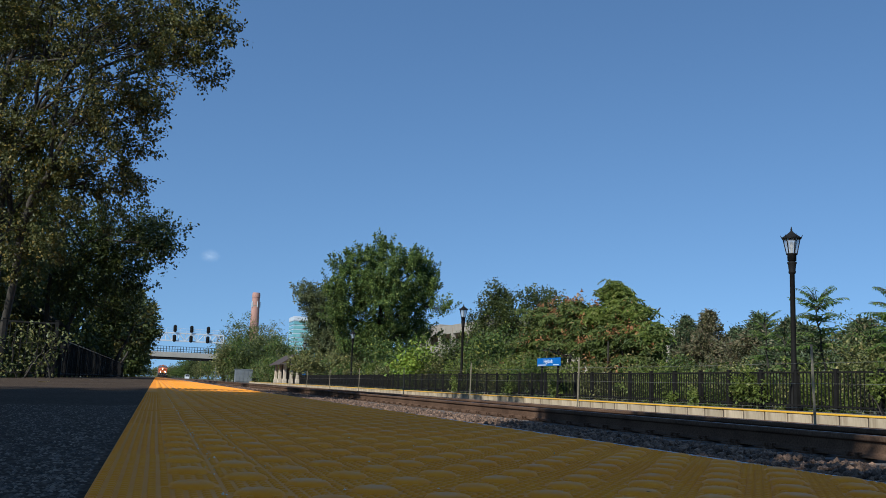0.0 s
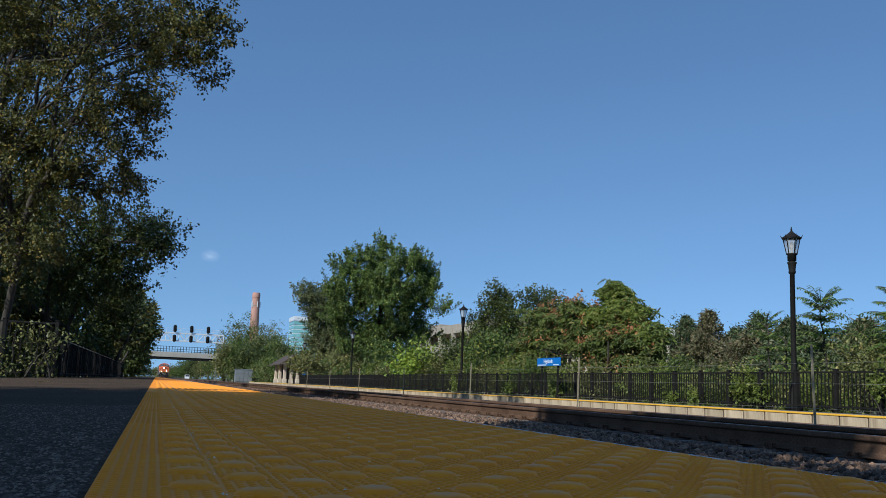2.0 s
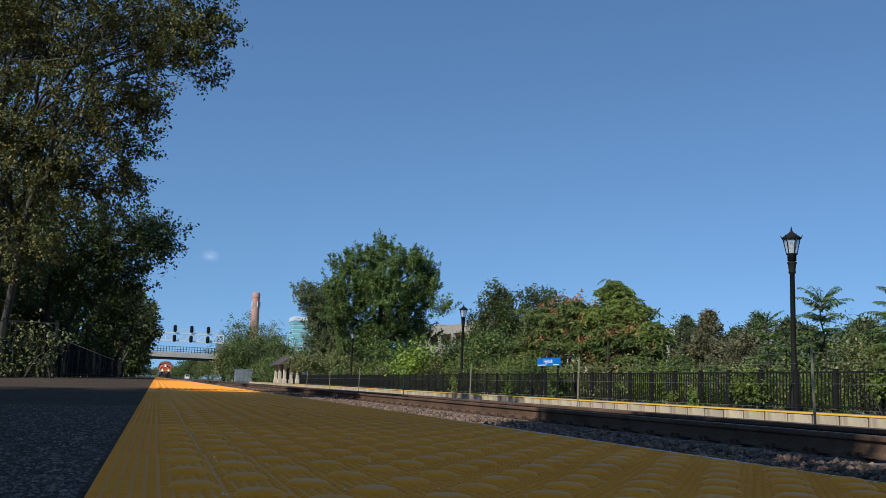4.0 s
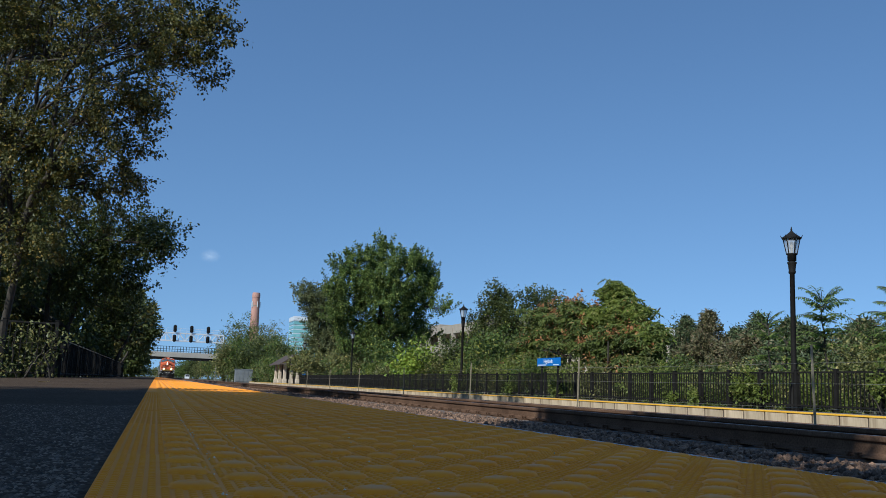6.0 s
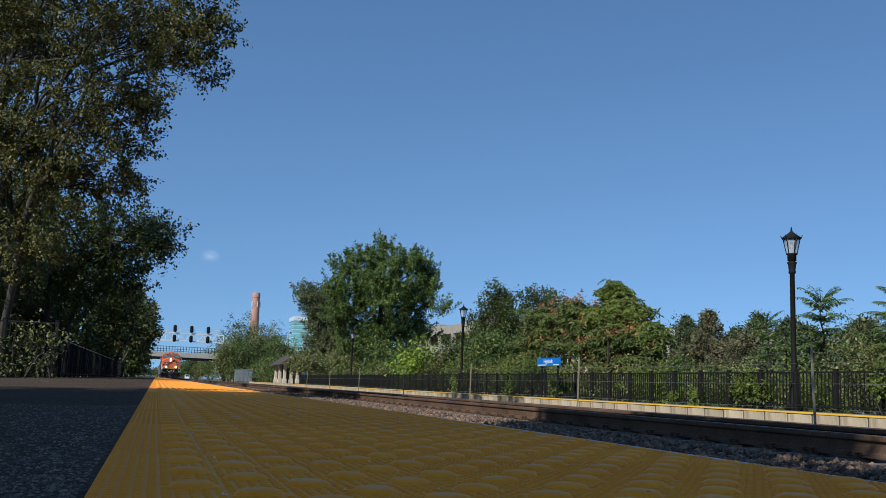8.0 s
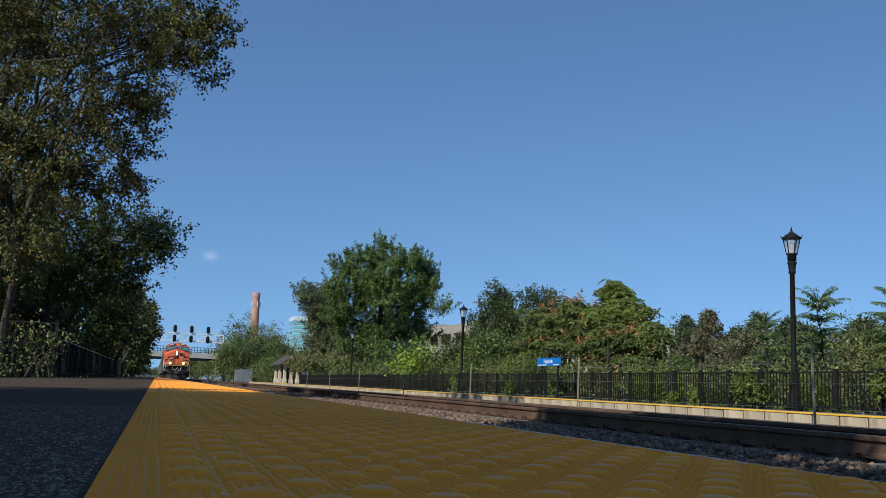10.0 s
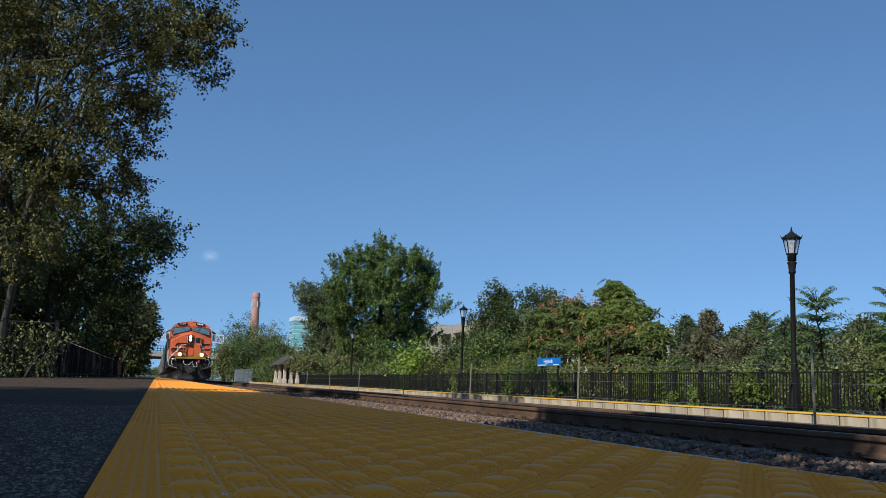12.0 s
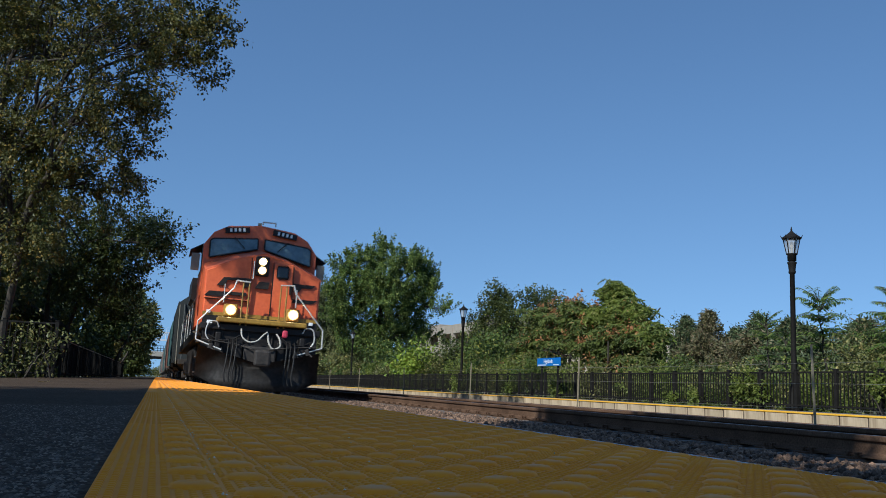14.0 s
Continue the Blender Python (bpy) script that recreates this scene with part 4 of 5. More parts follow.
def pine(name, label, base, height, width, seed, needles=LEAF_PINE):
    """A conical evergreen of drooping whorls."""
    rng = np.random.default_rng(seed)
    base = np.asarray(base, float)
    ob = thing(name, label, "tree", "evergreens behind the line", tuple(base))
    paths, pts, outs = [(bent((0, 0, 0), (rng.normal() * 0.2, 0, height), rng, 8, 0.01), np.linspace(0.22, 0.03, 8))], [], []
    z = height * 0.12
    while z < height:
        r = width * (1 - (z / height) ** 2.2) * rng.uniform(0.75, 1.15) + 0.15
        for a in rng.uniform(0, 6.283, 10):
            tip = np.array([r * math.cos(a), r * math.sin(a), z + rng.uniform(-0.1, 0.35) * r])
            p = bent((0, 0, z), tip, rng, 4, 0.04)
            paths.append((p, np.linspace(0.04, 0.01, 4)))
            k = int(20 + 62 * r / width)
            t = rng.uniform(0.25, 1.05, (k, 1))
            pts.append(t * (tip - p[0]) + p[0] + rng.normal(size=(k, 3)) * 0.22)
            outs.append(np.repeat(unit(tip - p[0])[None], k, 0))
        z += height * 0.045
    link("trunk", tube_mesh(paths), BARK, ob)
    link("crown", leaf_mesh(np.concatenate(pts), 0.47, rng, np.concatenate(outs), 0.17, 0.1), needles, ob)
    return ob


pine("pine", "dark green rounded evergreen pine", (64, 101, G), 10.9, 4.2, 21)
pine("pine", "slender pine with browning needles", (62, 93, G), 11.0, 3.0, 22, LEAF_BROWN_PINE)
pine("pine", "dark green evergreen pine", (66, 89, G), 10.6, 2.4, 23)
pine("pine", "dark green evergreen pine", (70, 99, G), 9.6, 4.0, 20)
pine("pine", "dark green broad evergreen pine", (62, 84, G), 9.2, 4.8, 24)
pine("pine", "dark green broad evergreen pine", (60, 76, G), 8.8, 4.8, 25)
pine("pine", "broad pine with browning needles", (58, 88, G), 7.6, 5.0, 26, LEAF_BROWN_PINE)
pine("pine", "broad pine with browning needles", (58, 80, G), 7.2, 5.0, 27, LEAF_BROWN_PINE)
pine("pine", "dark green broad evergreen pine", (57, 70, G), 7.6, 4.8, 28)
pine("pine", "dark green broad evergreen pine", (60, 66, G), 8.2, 4.4, 29)

RNG = np.random.default_rng(77)
# shrubs along the far fence
for i in range(44):
    y = 11.0 + i * 1.75 + RNG.uniform(-0.5, 0.5)
    x = RNG.uniform(15.9, 17.2)
    h = RNG.uniform(0.45, 0.95) + (0.9 if y < 20 else 0.7 if y > 36 else 0)
    tone = (LEAF_OLIVE, LEAF_PALE, LEAF_OLIVE, LEAF_MID)[i % 4]
    tree("shrub", "tangled green shrub growing behind the iron fence", (x, y, G),
         [yb(x, y, h * 0.35, 1.1, 0.8), yb(x + 0.3, y + 0.4, h * 0.75, 0.9, 0.6), yb(x - 0.2, y - 0.5, h * 0.6 - 0.2, 0.8, 0.6)], tone, 100 + i,
         leaf=0.062 + 0.0013 * y, clumps=26, per=44, spread=0.19, radius=0.04, stems=3, twigs=False, category="shrub", group="shrubs behind the fence")
for i in range(22):
    y = 86 + i * 5.5
    x = RNG.uniform(16.5, 20)
    h = RNG.uniform(2.5, 4.5)
    tree("shrub", "dusty green shrub beside the railway", (x, y, G),
         [yb(x, y, h * 0.3, 2.2, 1.4), yb(x + 0.6, y + 1.5, h * 0.6, 1.8, 1.3), yb(x - 0.5, y - 1.2, h * 0.5, 1.6, 1.2)], (LEAF_OLIVE, LEAF_MID)[i % 2], 160 + i,
         leaf=0.24, clumps=28, per=38, up=0.2, reach=1.4, spread=0.5, radius=0.08, stems=2, category="shrub", group="shrubs beside the railway")
tree("shrub", "bright lime-green bush in full sun", (15.9, 56, G), [yb(15.9, 56, 1.2, 1.0, 1.0), yb(15.9, 54.2, 0.9, 0.8, 0.9), yb(15.9, 58.2, 1.0, 0.9, 0.9)], LEAF_LIME, 31,
     leaf=0.24, clumps=60, per=34, spread=0.35, radius=0.06, stems=3, category="shrub", group="shrubs behind the fence")
for i, (x, y, h, w) in enumerate(((19.5, 74, 4.0, 3.0), (20, 92, 4.5, 3.4), (18, 52, 3.0, 2.2), (18, 48, 3.2, 2.0), (20, 56, 3.6, 2.4), (24, 33.0, 0.8, 1.6), (22, 28.5, 0.6, 1.4), (21, 24.5, 0.8, 1.4), (20.5, 21.0, 1.5, 1.4), (20.5, 18.8, 2.2, 1.4), (20.5, 17.0, 2.3, 1.4), (30, 46, 1.8, 2.4), (30, 51, 2.6, 2.4))):
    tree("shrub", "leafy green thicket behind the platform", (x, y, G),
         [yb(x, y, h * 0.7, w, h * 0.32), yb(x, y + w * 0.6, h * 0.4, w, h * 0.4), yb(x, y - w * 0.6, h * 0.42, w, h * 0.4)], (LEAF_MID, LEAF_OLIVE, LEAF_DEEP)[i % 3], 200 + i,
         leaf=0.065 + 0.0020 * y, clumps=50, per=50, spread=0.24 + 0.002 * y, radius=0.09, stems=3, category="shrub", group="thickets behind the platform")
# far woods down the line
for i, (x, y, h, w) in enumerate(((23, 255, 19, 8), (24, 300, 21, 8), (22, 212, 11, 5.5), (24, 190, 9.5, 4), (26, 235, 16, 7), (21, 165, 6.5, 3.5), (17.5, 205, 8.5, 3.5), (14.6, 206, 8.0, 2.2), (17, 185, 6.5, 3.0), (27, 390, 16, 9), (24, 450, 14, 9), (22, 520, 13, 9), (34, 280, 17, 8),
                                  (-16, 420, 13, 8), (-15, 480, 13, 8), (18, 560, 13, 8), (6, 900, 9, 14), (-14, 850, 9, 14), (24, 800, 10, 14), (16, 880, 10, 12), (60, 200, 15, 9), (75, 170, 14, 9), (48, 240, 16, 9),
                                  (90, 118, 13, 9), (90, 105, 12.5, 9), (92, 92, 12, 9), (95, 80, 12, 9), (95, 66, 12, 9), (92, 54, 11.5, 9), (80, 130, 13, 9), (60, 160, 12, 8))):
    tree("tree", "distant dusty green broadleaf tree along the line", (x, y, G - 0.1),
         [yb(x, y, h * 0.62, w * 0.75, h * 0.35), yb(x + w * 0.2, y + w * 0.4, h * 0.42, w * 0.8, h * 0.36), yb(x - w * 0.2, y - w * 0.4, h * 0.35, w * 0.8, h * 0.33)],
         (LEAF_MID, LEAF_OLIVE, LEAF_DEEP)[i % 3], 300 + i, leaf=0.25 + 0.0009 * y, clumps=92, per=21, up=0.1, reach=1.15, thin=0.6, shell=0.55, spread=0.6 + 0.001 * y, radius=0.3, group="distant trees", twigs=False)

# shaded trees over the near platform
tree("tree", "tall overhanging maple with dark, browning leaves over the platform", (-4.6, 26.5, G),
     [yb(0.0, 22, 8.5, 1.15, 0.95), yb(-1.2, 23, 8.6, 1.25, 1.1), yb(-2.5, 24, 8.6, 1.5, 1.4), yb(-3.8, 25, 8.7, 1.6, 1.5), yb(-1.0, 22, 6.9, 0.85, 0.75), yb(-1.8, 23, 6.3, 1.15, 1.05),
      yb(-1.1, 24, 5.9, 0.75, 0.9), yb(-3.1, 25, 6.2, 1.4, 1.45), yb(-4.2, 25, 6.0, 1.2, 1.7), yb(-2.2, 25, 5.0, 1.3, 1.0), yb(-3.5, 25, 3.7, 1.2, 1.3), yb(-1.1, 26, 5.4, 0.75, 0.45),
      yb(-0.4, 22, 10.4, 1.6, 1.3), yb(-3.0, 24, 11.0, 2.2, 1.6), yb(-5.5, 26, 10, 2.4, 2.4), yb(-2, 26, 13, 2.8, 1.6), yb(-5.5, 26, 6, 1.8, 2.2), yb(-5.5, 30, 11, 2.2, 2.0), yb(-5.2, 19, 11, 1.5, 1.5), yb(0.29, 22.0, 7.57, 0.62, 0.55), yb(0.75, 22.0, 8.48, 0.55, 0.6), yb(-0.50, 22.0, 8.28, 0.9, 0.8), yb(-0.61, 22.5, 6.50, 0.55, 0.5)],
     LEAF_DARK, 41, leaf=0.092, clumps=76, per=74, spread=0.20, radius=0.13, stems=2, group="trees over the platform", shell=0.42, thin=0.42, up=0.05, droop=0.6, reach=1.7,
     limbs=[([(-3.93, 25.76, -0.70), (-3.84, 25.76, 1.48), (-3.66, 25.30, 3.06), (-3.50, 24.91, 4.25), (-3.08, 24.52, 4.97), (-2.83, 24.19, 5.55), (-2.52, 23.83, 6.25), (-2.38, 23.56, 6.75), (-2.13, 23.23, 7.36), (-1.82, 22.93, 7.68), (-1.15, 22.55, 7.83), (-0.72, 22.22, 8.08), (-0.28, 21.91, 8.20)], 0.112, 0.010),
            ([(-2.99, 24.59, 5.21), (-3.02, 24.33, 6.04), (-2.98, 24.05, 6.68), (-2.80, 23.76, 7.25), (-2.63, 23.48, 7.68), (-2.47, 23.24, 7.88), (-2.39, 22.95, 8.63)], 0.053, 0.016),
            ([(-4.32, 26.48, -0.70), (-4.22, 26.48, 0.89), (-4.22, 25.61, 5.33), (-4.13, 25.30, 6.18), (-4.01, 25.00, 6.89), (-3.80, 24.68, 7.54), (-3.70, 24.32, 8.64)], 0.106, 0.040),
            ([(-3.66, 25.62, 3.85), (-3.62, 25.09, 6.19), (-3.54, 24.79, 6.96), (-3.50, 24.51, 7.70), (-3.34, 24.15, 8.64), (-3.26, 23.85, 9.44)], 0.073, 0.032),
            ([(-2.41, 23.96, 6.83), (-2.08, 23.67, 7.04), (-1.76, 23.38, 7.26), (-1.38, 23.03, 7.72), (-0.85, 22.72, 7.76)], 0.033, 0.010),
            ([(-2.38, 23.19, 8.43), (-1.86, 22.82, 8.69), (-1.23, 22.45, 8.91), (-0.44, 22.05, 8.93), (0.26, 21.74, 8.59)], 0.026, 0.008),
            ([(-1.15, 22.59, 7.84), (-0.71, 22.33, 7.62), (-0.29, 22.10, 7.42), (0.05, 21.88, 7.18)], 0.020, 0.006),
            ([(-2.64, 23.68, 7.75), (-2.37, 23.37, 8.20), (-1.91, 23.03, 8.45), (-1.38, 22.71, 8.48), (-0.90, 22.38, 8.66)], 0.026, 0.008),
            ([(-2.30, 23.91, 6.90), (-1.65, 23.58, 6.75), (-1.08, 23.31, 6.38), (-0.64, 23.08, 6.00)], 0.023, 0.006)])
tree("tree", "dark green tree leaning towards the tracks", (-4.0, 37, G),
     [yb(-0.16, 34.4, 4.98, 0.76, 0.79), yb(-0.98, 36.1, 5.59, 0.87, 0.87), yb(-2.21, 36.1, 5.26, 1.23, 1.23), yb(-1.39, 37.7, 4.12, 0.87, 0.94), yb(-3.03, 36.1, 3.95, 1.37, 1.52),
      yb(-1.89, 39.4, 2.89, 1.01, 1.08), yb(-4.5, 41.0, 2.2, 1.15, 1.15), yb(-5.8, 40.0, 2.6, 1.23, 1.37), yb(-4.51, 31.2, 4.53, 1.44, 1.59)],
     LEAF_DEEP, 42, leaf=0.12, clumps=84, per=58, spread=0.26, radius=0.13, stems=2, group="trees over the platform")
for i, (x, y, z, w) in enumerate(((-3.0, 72, 6.5, 2.6), (-3.4, 88, 7.5, 3.0), (-2.7, 108, 8.0, 2.6), (-3.5, 132, 8.5, 3.0), (-5.5, 60, 7, 3.0), (-7, 34, 8, 3.2), (-6.5, 53, 14, 3.2), (-8, 160, 7.5, 4), (-9, 200, 9, 5), (-11, 260, 12, 6))):
    tree("tree", "dark shaded tree behind the platform fence", (x - 1.2, y, G),
         [yb(x, y, z * 0.75, w * 0.7, z * 0.3), yb(x - 0.5, y + 1, z * 0.45, w * 0.8, z * 0.32), yb(x - 0.4, y - 1, z * 0.22, w * 0.75, z * 0.24)],
         (LEAF_DEEP, LEAF_DARK)[i % 2], 50 + i, leaf=0.16 + 0.0023 * y, clumps=84, per=25, spread=0.33 + 0.002 * y, radius=0.2, stems=2, group="trees over the platform")
for i, (x, y, w) in enumerate(((-2.9, 23.0, 0.55), (-3.6, 22.9, 0.6), (-2.45, 23.1, 0.4), (-4.3, 22.8, 0.7), (-5.2, 22.9, 0.8))):
    tree("shrub", "straggling vine with pale leaves on the platform fence", (x, y, -0.12),
         [yb(x, y, 0.30, w * 0.7, 0.3), yb(x + 0.2, y, 0.75, w * 0.6, 0.35), yb(x - 0.2, y + 0.2, 1.05, w * 0.6, 0.25)], LEAF_OLIVE, 70 + i,
         leaf=0.095, clumps=6, per=11, spread=0.17, radius=0.025, stems=3, category="shrub", group="vines on the shaded fence")
# dense growth behind the shaded fence
for i, y in enumerate(range(27, 76, 5)):
    x = -8.3 + RNG.uniform(-0.5, 0.5)
    tree("tree", "dense dark tree in the shaded thicket behind the fence", (x - 0.5, y, G),
         [yb(x, y, 6.6, 2.0, 1.3), yb(x, y + 0.8, 4.2, 2.3, 1.6), yb(x, y - 0.8, 1.8, 2.3, 1.6), yb(x + 1.6, y, 0.5, 2.4, 1.1)], (LEAF_DARK, LEAF_DEEP)[i % 2], 500 + i,
         leaf=0.34, clumps=40, per=19, spread=0.4, radius=0.16, twigs=False, group="trees over the platform")
tree("tree", "green tree hanging out over the far end of the platform", (-4.4, 95, G),
     [yb(-1.2, 95, 4.7, 1.2, 1.3), yb(-2.0, 97, 6.2, 1.5, 1.3), yb(-2.5, 96, 4.0, 1.6, 1.6)], LEAF_DEEP, 520, leaf=0.26, clumps=70, per=44, spread=0.4, radius=0.14, group="trees over the platform")
# trees behind and beside the camera, whose shade lies on the platform and the near tracks
tree("tree", "tall broad maple beside the near platform", (-7.5, -1.5, G),
     [yb(-6.5, -2.0, 6.0, 2.6, 2.6, 2.6), yb(-5.7, 1.2, 10.4, 1.9, 1.4, 2.8), yb(-7.5, -6.5, 10.0, 2.6, 2.4, 2.6), yb(-4.8, 2.6, 9.0, 1.5, 1.0, 2.4)],
     LEAF_DEEP, 80, leaf=0.42, clumps=170, per=28, spread=0.5, radius=0.3, group="trees over the platform")
tree("tree", "tall broad maple beside the near platform", (-8.5, -9, G),
     [yb(-7.5, -8, 6.0, 3.0, 3.0, 3.6), yb(-7.5, -10.5, 10.5, 3.0, 2.6, 3.0), yb(-9, -12, 9, 3.0, 3.0)],
     LEAF_DEEP, 81, leaf=0.4, clumps=90, per=40, spread=0.5, radius=0.3, group="trees over the platform")

def frond_tree(label, base, height, reach, fronds, seed, lean=0.0):
    """A young tree with a few stems and long arching leaves of many paired leaflets."""
    rng = np.random.default_rng(seed)
    base = np.asarray(base, float)
    ob = thing("tree", label, "tree", "young trees behind the fence", tuple(base))
    stem = bent((0, 0, 0), (lean, lean, height * 0.93), rng, 8, 0.03)
    paths, V = [(stem, np.linspace(0.05, 0.012, 8))], []
    tiers = [height * (0.97 - 0.09 * k) for k in range(5)]
    for k in range(fronds):
        z = tiers[k % 5] + rng.uniform(-0.08, 0.08)
        s = min(1.0, z / (height * 0.93))
        foot = np.array([lean * s, lean * s, min(z, height * 0.93)])
        a = k * 2.4 + rng.uniform(-0.3, 0.3)
        outw = np.array([math.cos(a), math.sin(a), 0])
        length = reach * rng.uniform(0.7, 1.1) * (0.75 if k % 5 == 0 else 1)
        t = np.linspace(0, 1, 15)[:, None]
        lift = (1.3, 0.95, 0.75, 0.6, 0.5)[k % 5]
        rachis = foot + outw * t * length + np.array([0, 0, 1]) * length * (lift * t - 0.55 * t * t)
        paths.append((rachis[::2], np.linspace(0.012, 0.004, 8)))
        side = np.array([-outw[1], outw[0], 0])
        for i in range(2, 15):
            for sgn in (-1, 1):
                d = unit(side * sgn + outw * 0.45 + np.array([0, 0, -0.45 + rng.normal() * 0.25]))
                w = unit(np.cross(d, np.array([0, 0, 1.0]) + rng.normal(size=3) * 0.25))
                L = 0.34 * length * (1.1 - 0.55 * i / 15) * rng.uniform(0.85, 1.15)
                r = rachis[i]
                V += [r, r + d * L * 0.4 + w * L * 0.135, r + d * L, r + d * L * 0.4 - w * L * 0.135]
    link("trunk", tube_mesh(paths), BARK, ob)
    link("crown", quick("fronds", np.array(V), np.arange(len(V)).reshape(-1, 4), 4), LEAF_FROND, ob)
    return ob


swaying = [frond_tree("young tree of heaven with long feathery leaves", base, height, reach, fronds, seed, lean)
           for base, height, reach, fronds, seed, lean in (((17.0, 20.3, G), 3.72, 0.72, 46, 61, 0.0), ((17.0, 22.6, G), 3.30, 0.58, 36, 62, 0.0), ((17.0, 17.55, G), 3.55, 0.85, 44, 63, 0.2),
                                                           ((19.0, 24.3, G), 3.0, 0.6, 34, 64, 0.0), ((17.5, 19.0, G), 2.7, 0.7, 34, 65, 0.0))]

# vines on the far fence
for i, (y, z, w) in enumerate(((20.2, 0.45, 0.5), (19.5, 0.35, 0.42), (22.4, 0.02, 0.24), (23.6, 0.0, 0.2), (31.6, 0.3, 0.4), (15.4, 0.5, 0.4), (36.5, 0.2, 0.3), (44, 0.3, 0.5))):
    tree("vine", "bright green vine climbing through the iron fence", (14.62, y, FZ - 0.01),
         [yb(14.62, y, z, w * 0.45, w * 0.8, w), yb(14.62, y + w * 0.6, z * 0.6, w * 0.4, w * 0.5, w * 0.6)], LEAF_PALE, 400 + i,
         leaf=0.095, clumps=24, per=26, spread=0.13, radius=0.02, stems=2, category="vine", group="vines on the far fence")

VAN_WHITE = mat("van_white", (0.70, 0.71, 0.72), (0.80, 0.80, 0.80), 0.35, scale=1, fine=20, bump=0.02)
VAN_GLASS = mat("van_glass", (0.02, 0.025, 0.03), (0.035, 0.04, 0.045), 0.1, scale=2, fine=10, bump=0.0)
van = thing("van", "small white van parked beside the tracks far away", "van", at=(13.4, 424, -0.66))
part("body", extrude(bmesh.new(), [(-0.95, 0.35), (0.95, 0.35), (0.98, 1.2), (0.85, 2.05), (-0.85, 2.05), (-0.98, 1.2)], 0, 4.8), VAN_WHITE, van)
part("windscreen", boxed(-0.8, 0.8, -0.03, 0.02, 1.25, 1.9, 0.02), VAN_GLASS, van)
for x in (-0.85, 0.85):
    for y in (0.9, 3.9):
        part("wheel", rod(bmesh.new(), (x - 0.12, y, 0.34), (x + 0.12, y, 0.34), 0.34, 0.34, 16), IRON, van)

# a wisp of cloud far off
CLOUD = bpy.data.materials.new("cloud_wisp")
CLOUD.use_nodes = True
cn, cl = CLOUD.node_tree.nodes, CLOUD.node_tree.links
cmix, clear = cn.new("ShaderNodeMixShader"), cn.new("ShaderNodeBsdfTransparent")
cn["Principled BSDF"].inputs["Base Color"].default_value = (0.9, 0.9, 0.9, 1)
cn["Principled BSDF"].inputs["Roughness"].default_value = 1.0
where, puff, fade, both = cn.new("ShaderNodeTexCoord"), cn.new("ShaderNodeTexNoise"), cn.new("ShaderNodeTexGradient"), cn.new("ShaderNodeMath")
puff.inputs["Scale"].default_value = 2.2
puff.inputs["Detail"].default_value = 4.0
fade.gradient_type = 'SPHERICAL'
both.operation = 'MULTIPLY'
cl.new(where.outputs["Object"], puff.inputs["Vector"])
cl.new(where.outputs["Object"], fade.inputs["Vector"])
cl.new(puff.outputs[0], both.inputs[0])
dim = cn.new("ShaderNodeMath")
dim.operation = 'MULTIPLY'
dim.inputs[1].default_value = 0.30
cl.new(fade.outputs[1], dim.inputs[0])
cl.new(dim.outputs[0], both.inputs[1])
cl.new(both.outputs[0], cmix.inputs[0])
cl.new(clear.outputs[0], cmix.inputs[1])
cl.new(cn["Principled BSDF"].outputs[0], cmix.inputs[2])
cl.new(cmix.outputs[0], cn["Material Output"].inputs[0])
bm = bmesh.new()
bmesh.ops.create_grid(bm, x_segments=12, y_segments=12, size=1.0)
for v in bm.verts:
    v.co.z = 0.1 * math.sin(3 * v.co.x) * math.cos(2 * v.co.y)
cloud = part("cloud", bm, CLOUD, None, "", True)
tagged(cloud, "small faint white wisp of cloud in the blue sky", "cloud", kind="structure")
cloud.matrix_world = Matrix.Translation((109, 2400, 315)) @ Matrix.Rotation(math.radians(75), 4, 'X') @ Matrix.Diagonal((28, 20, 20, 1))


# ---- the train ----
ORANGE = mat("loco_orange", (0.56, 0.095, 0.028), (0.68, 0.14, 0.042), 0.45, scale=1.2, fine=14, bump=0.05)
BLACK_PAINT = mat("black_paint", (0.009, 0.008, 0.008), (0.026, 0.022, 0.019), 0.5, scale=2, fine=20, bump=0.1, spec=0.25)
GRIME = mat("underframe_grime", (0.016, 0.013, 0.011), (0.055, 0.043, 0.034), 0.75, scale=1.5, fine=14, bump=0.4)
PLOW = mat("plow_steel", (0.034, 0.030, 0.027), (0.092, 0.080, 0.070), 0.6, 0.0, scale=1.2, fine=12, bump=0.2)
YELLOW_LINE = mat("loco_yellow", (0.20, 0.11, 0.015), (0.38, 0.22, 0.03), 0.5, scale=2, fine=20, bump=0.05)
SILVER = mat("silver_rail", (0.50, 0.48, 0.45), (0.62, 0.60, 0.56), 0.45, 0.2, scale=3, fine=30, bump=0.05)
HOSE = mat("pale_hose", (0.40, 0.37, 0.31), (0.52, 0.48, 0.41), 0.7, scale=4, fine=40, bump=0.1)
RED_HOSE = mat("red_glad_hand", (0.45, 0.03, 0.06), (0.55, 0.05, 0.09), 0.5, scale=4, fine=40, bump=0.1)
# teal base colour stands in for sky reflected in the dark cab panes
CAB_GLASS = mat("cab_glass", (0.045, 0.075, 0.085), (0.12, 0.18, 0.20), 0.04, scale=1.3, fine=6, bump=0.0, spec=0.9)
LAMP_ON = glow("headlamp_glow", (1.0, 0.76, 0.42), 60.0)
LAMP_SOFT = glow("headlamp_white", (1.0, 0.84, 0.58), 40.0)
# warm emission on the rings stands in for the glare fringe round each lamp
GLARE_RIM = glow("lamp_glare_rim", (1.0, 0.62, 0.22), 1.3)
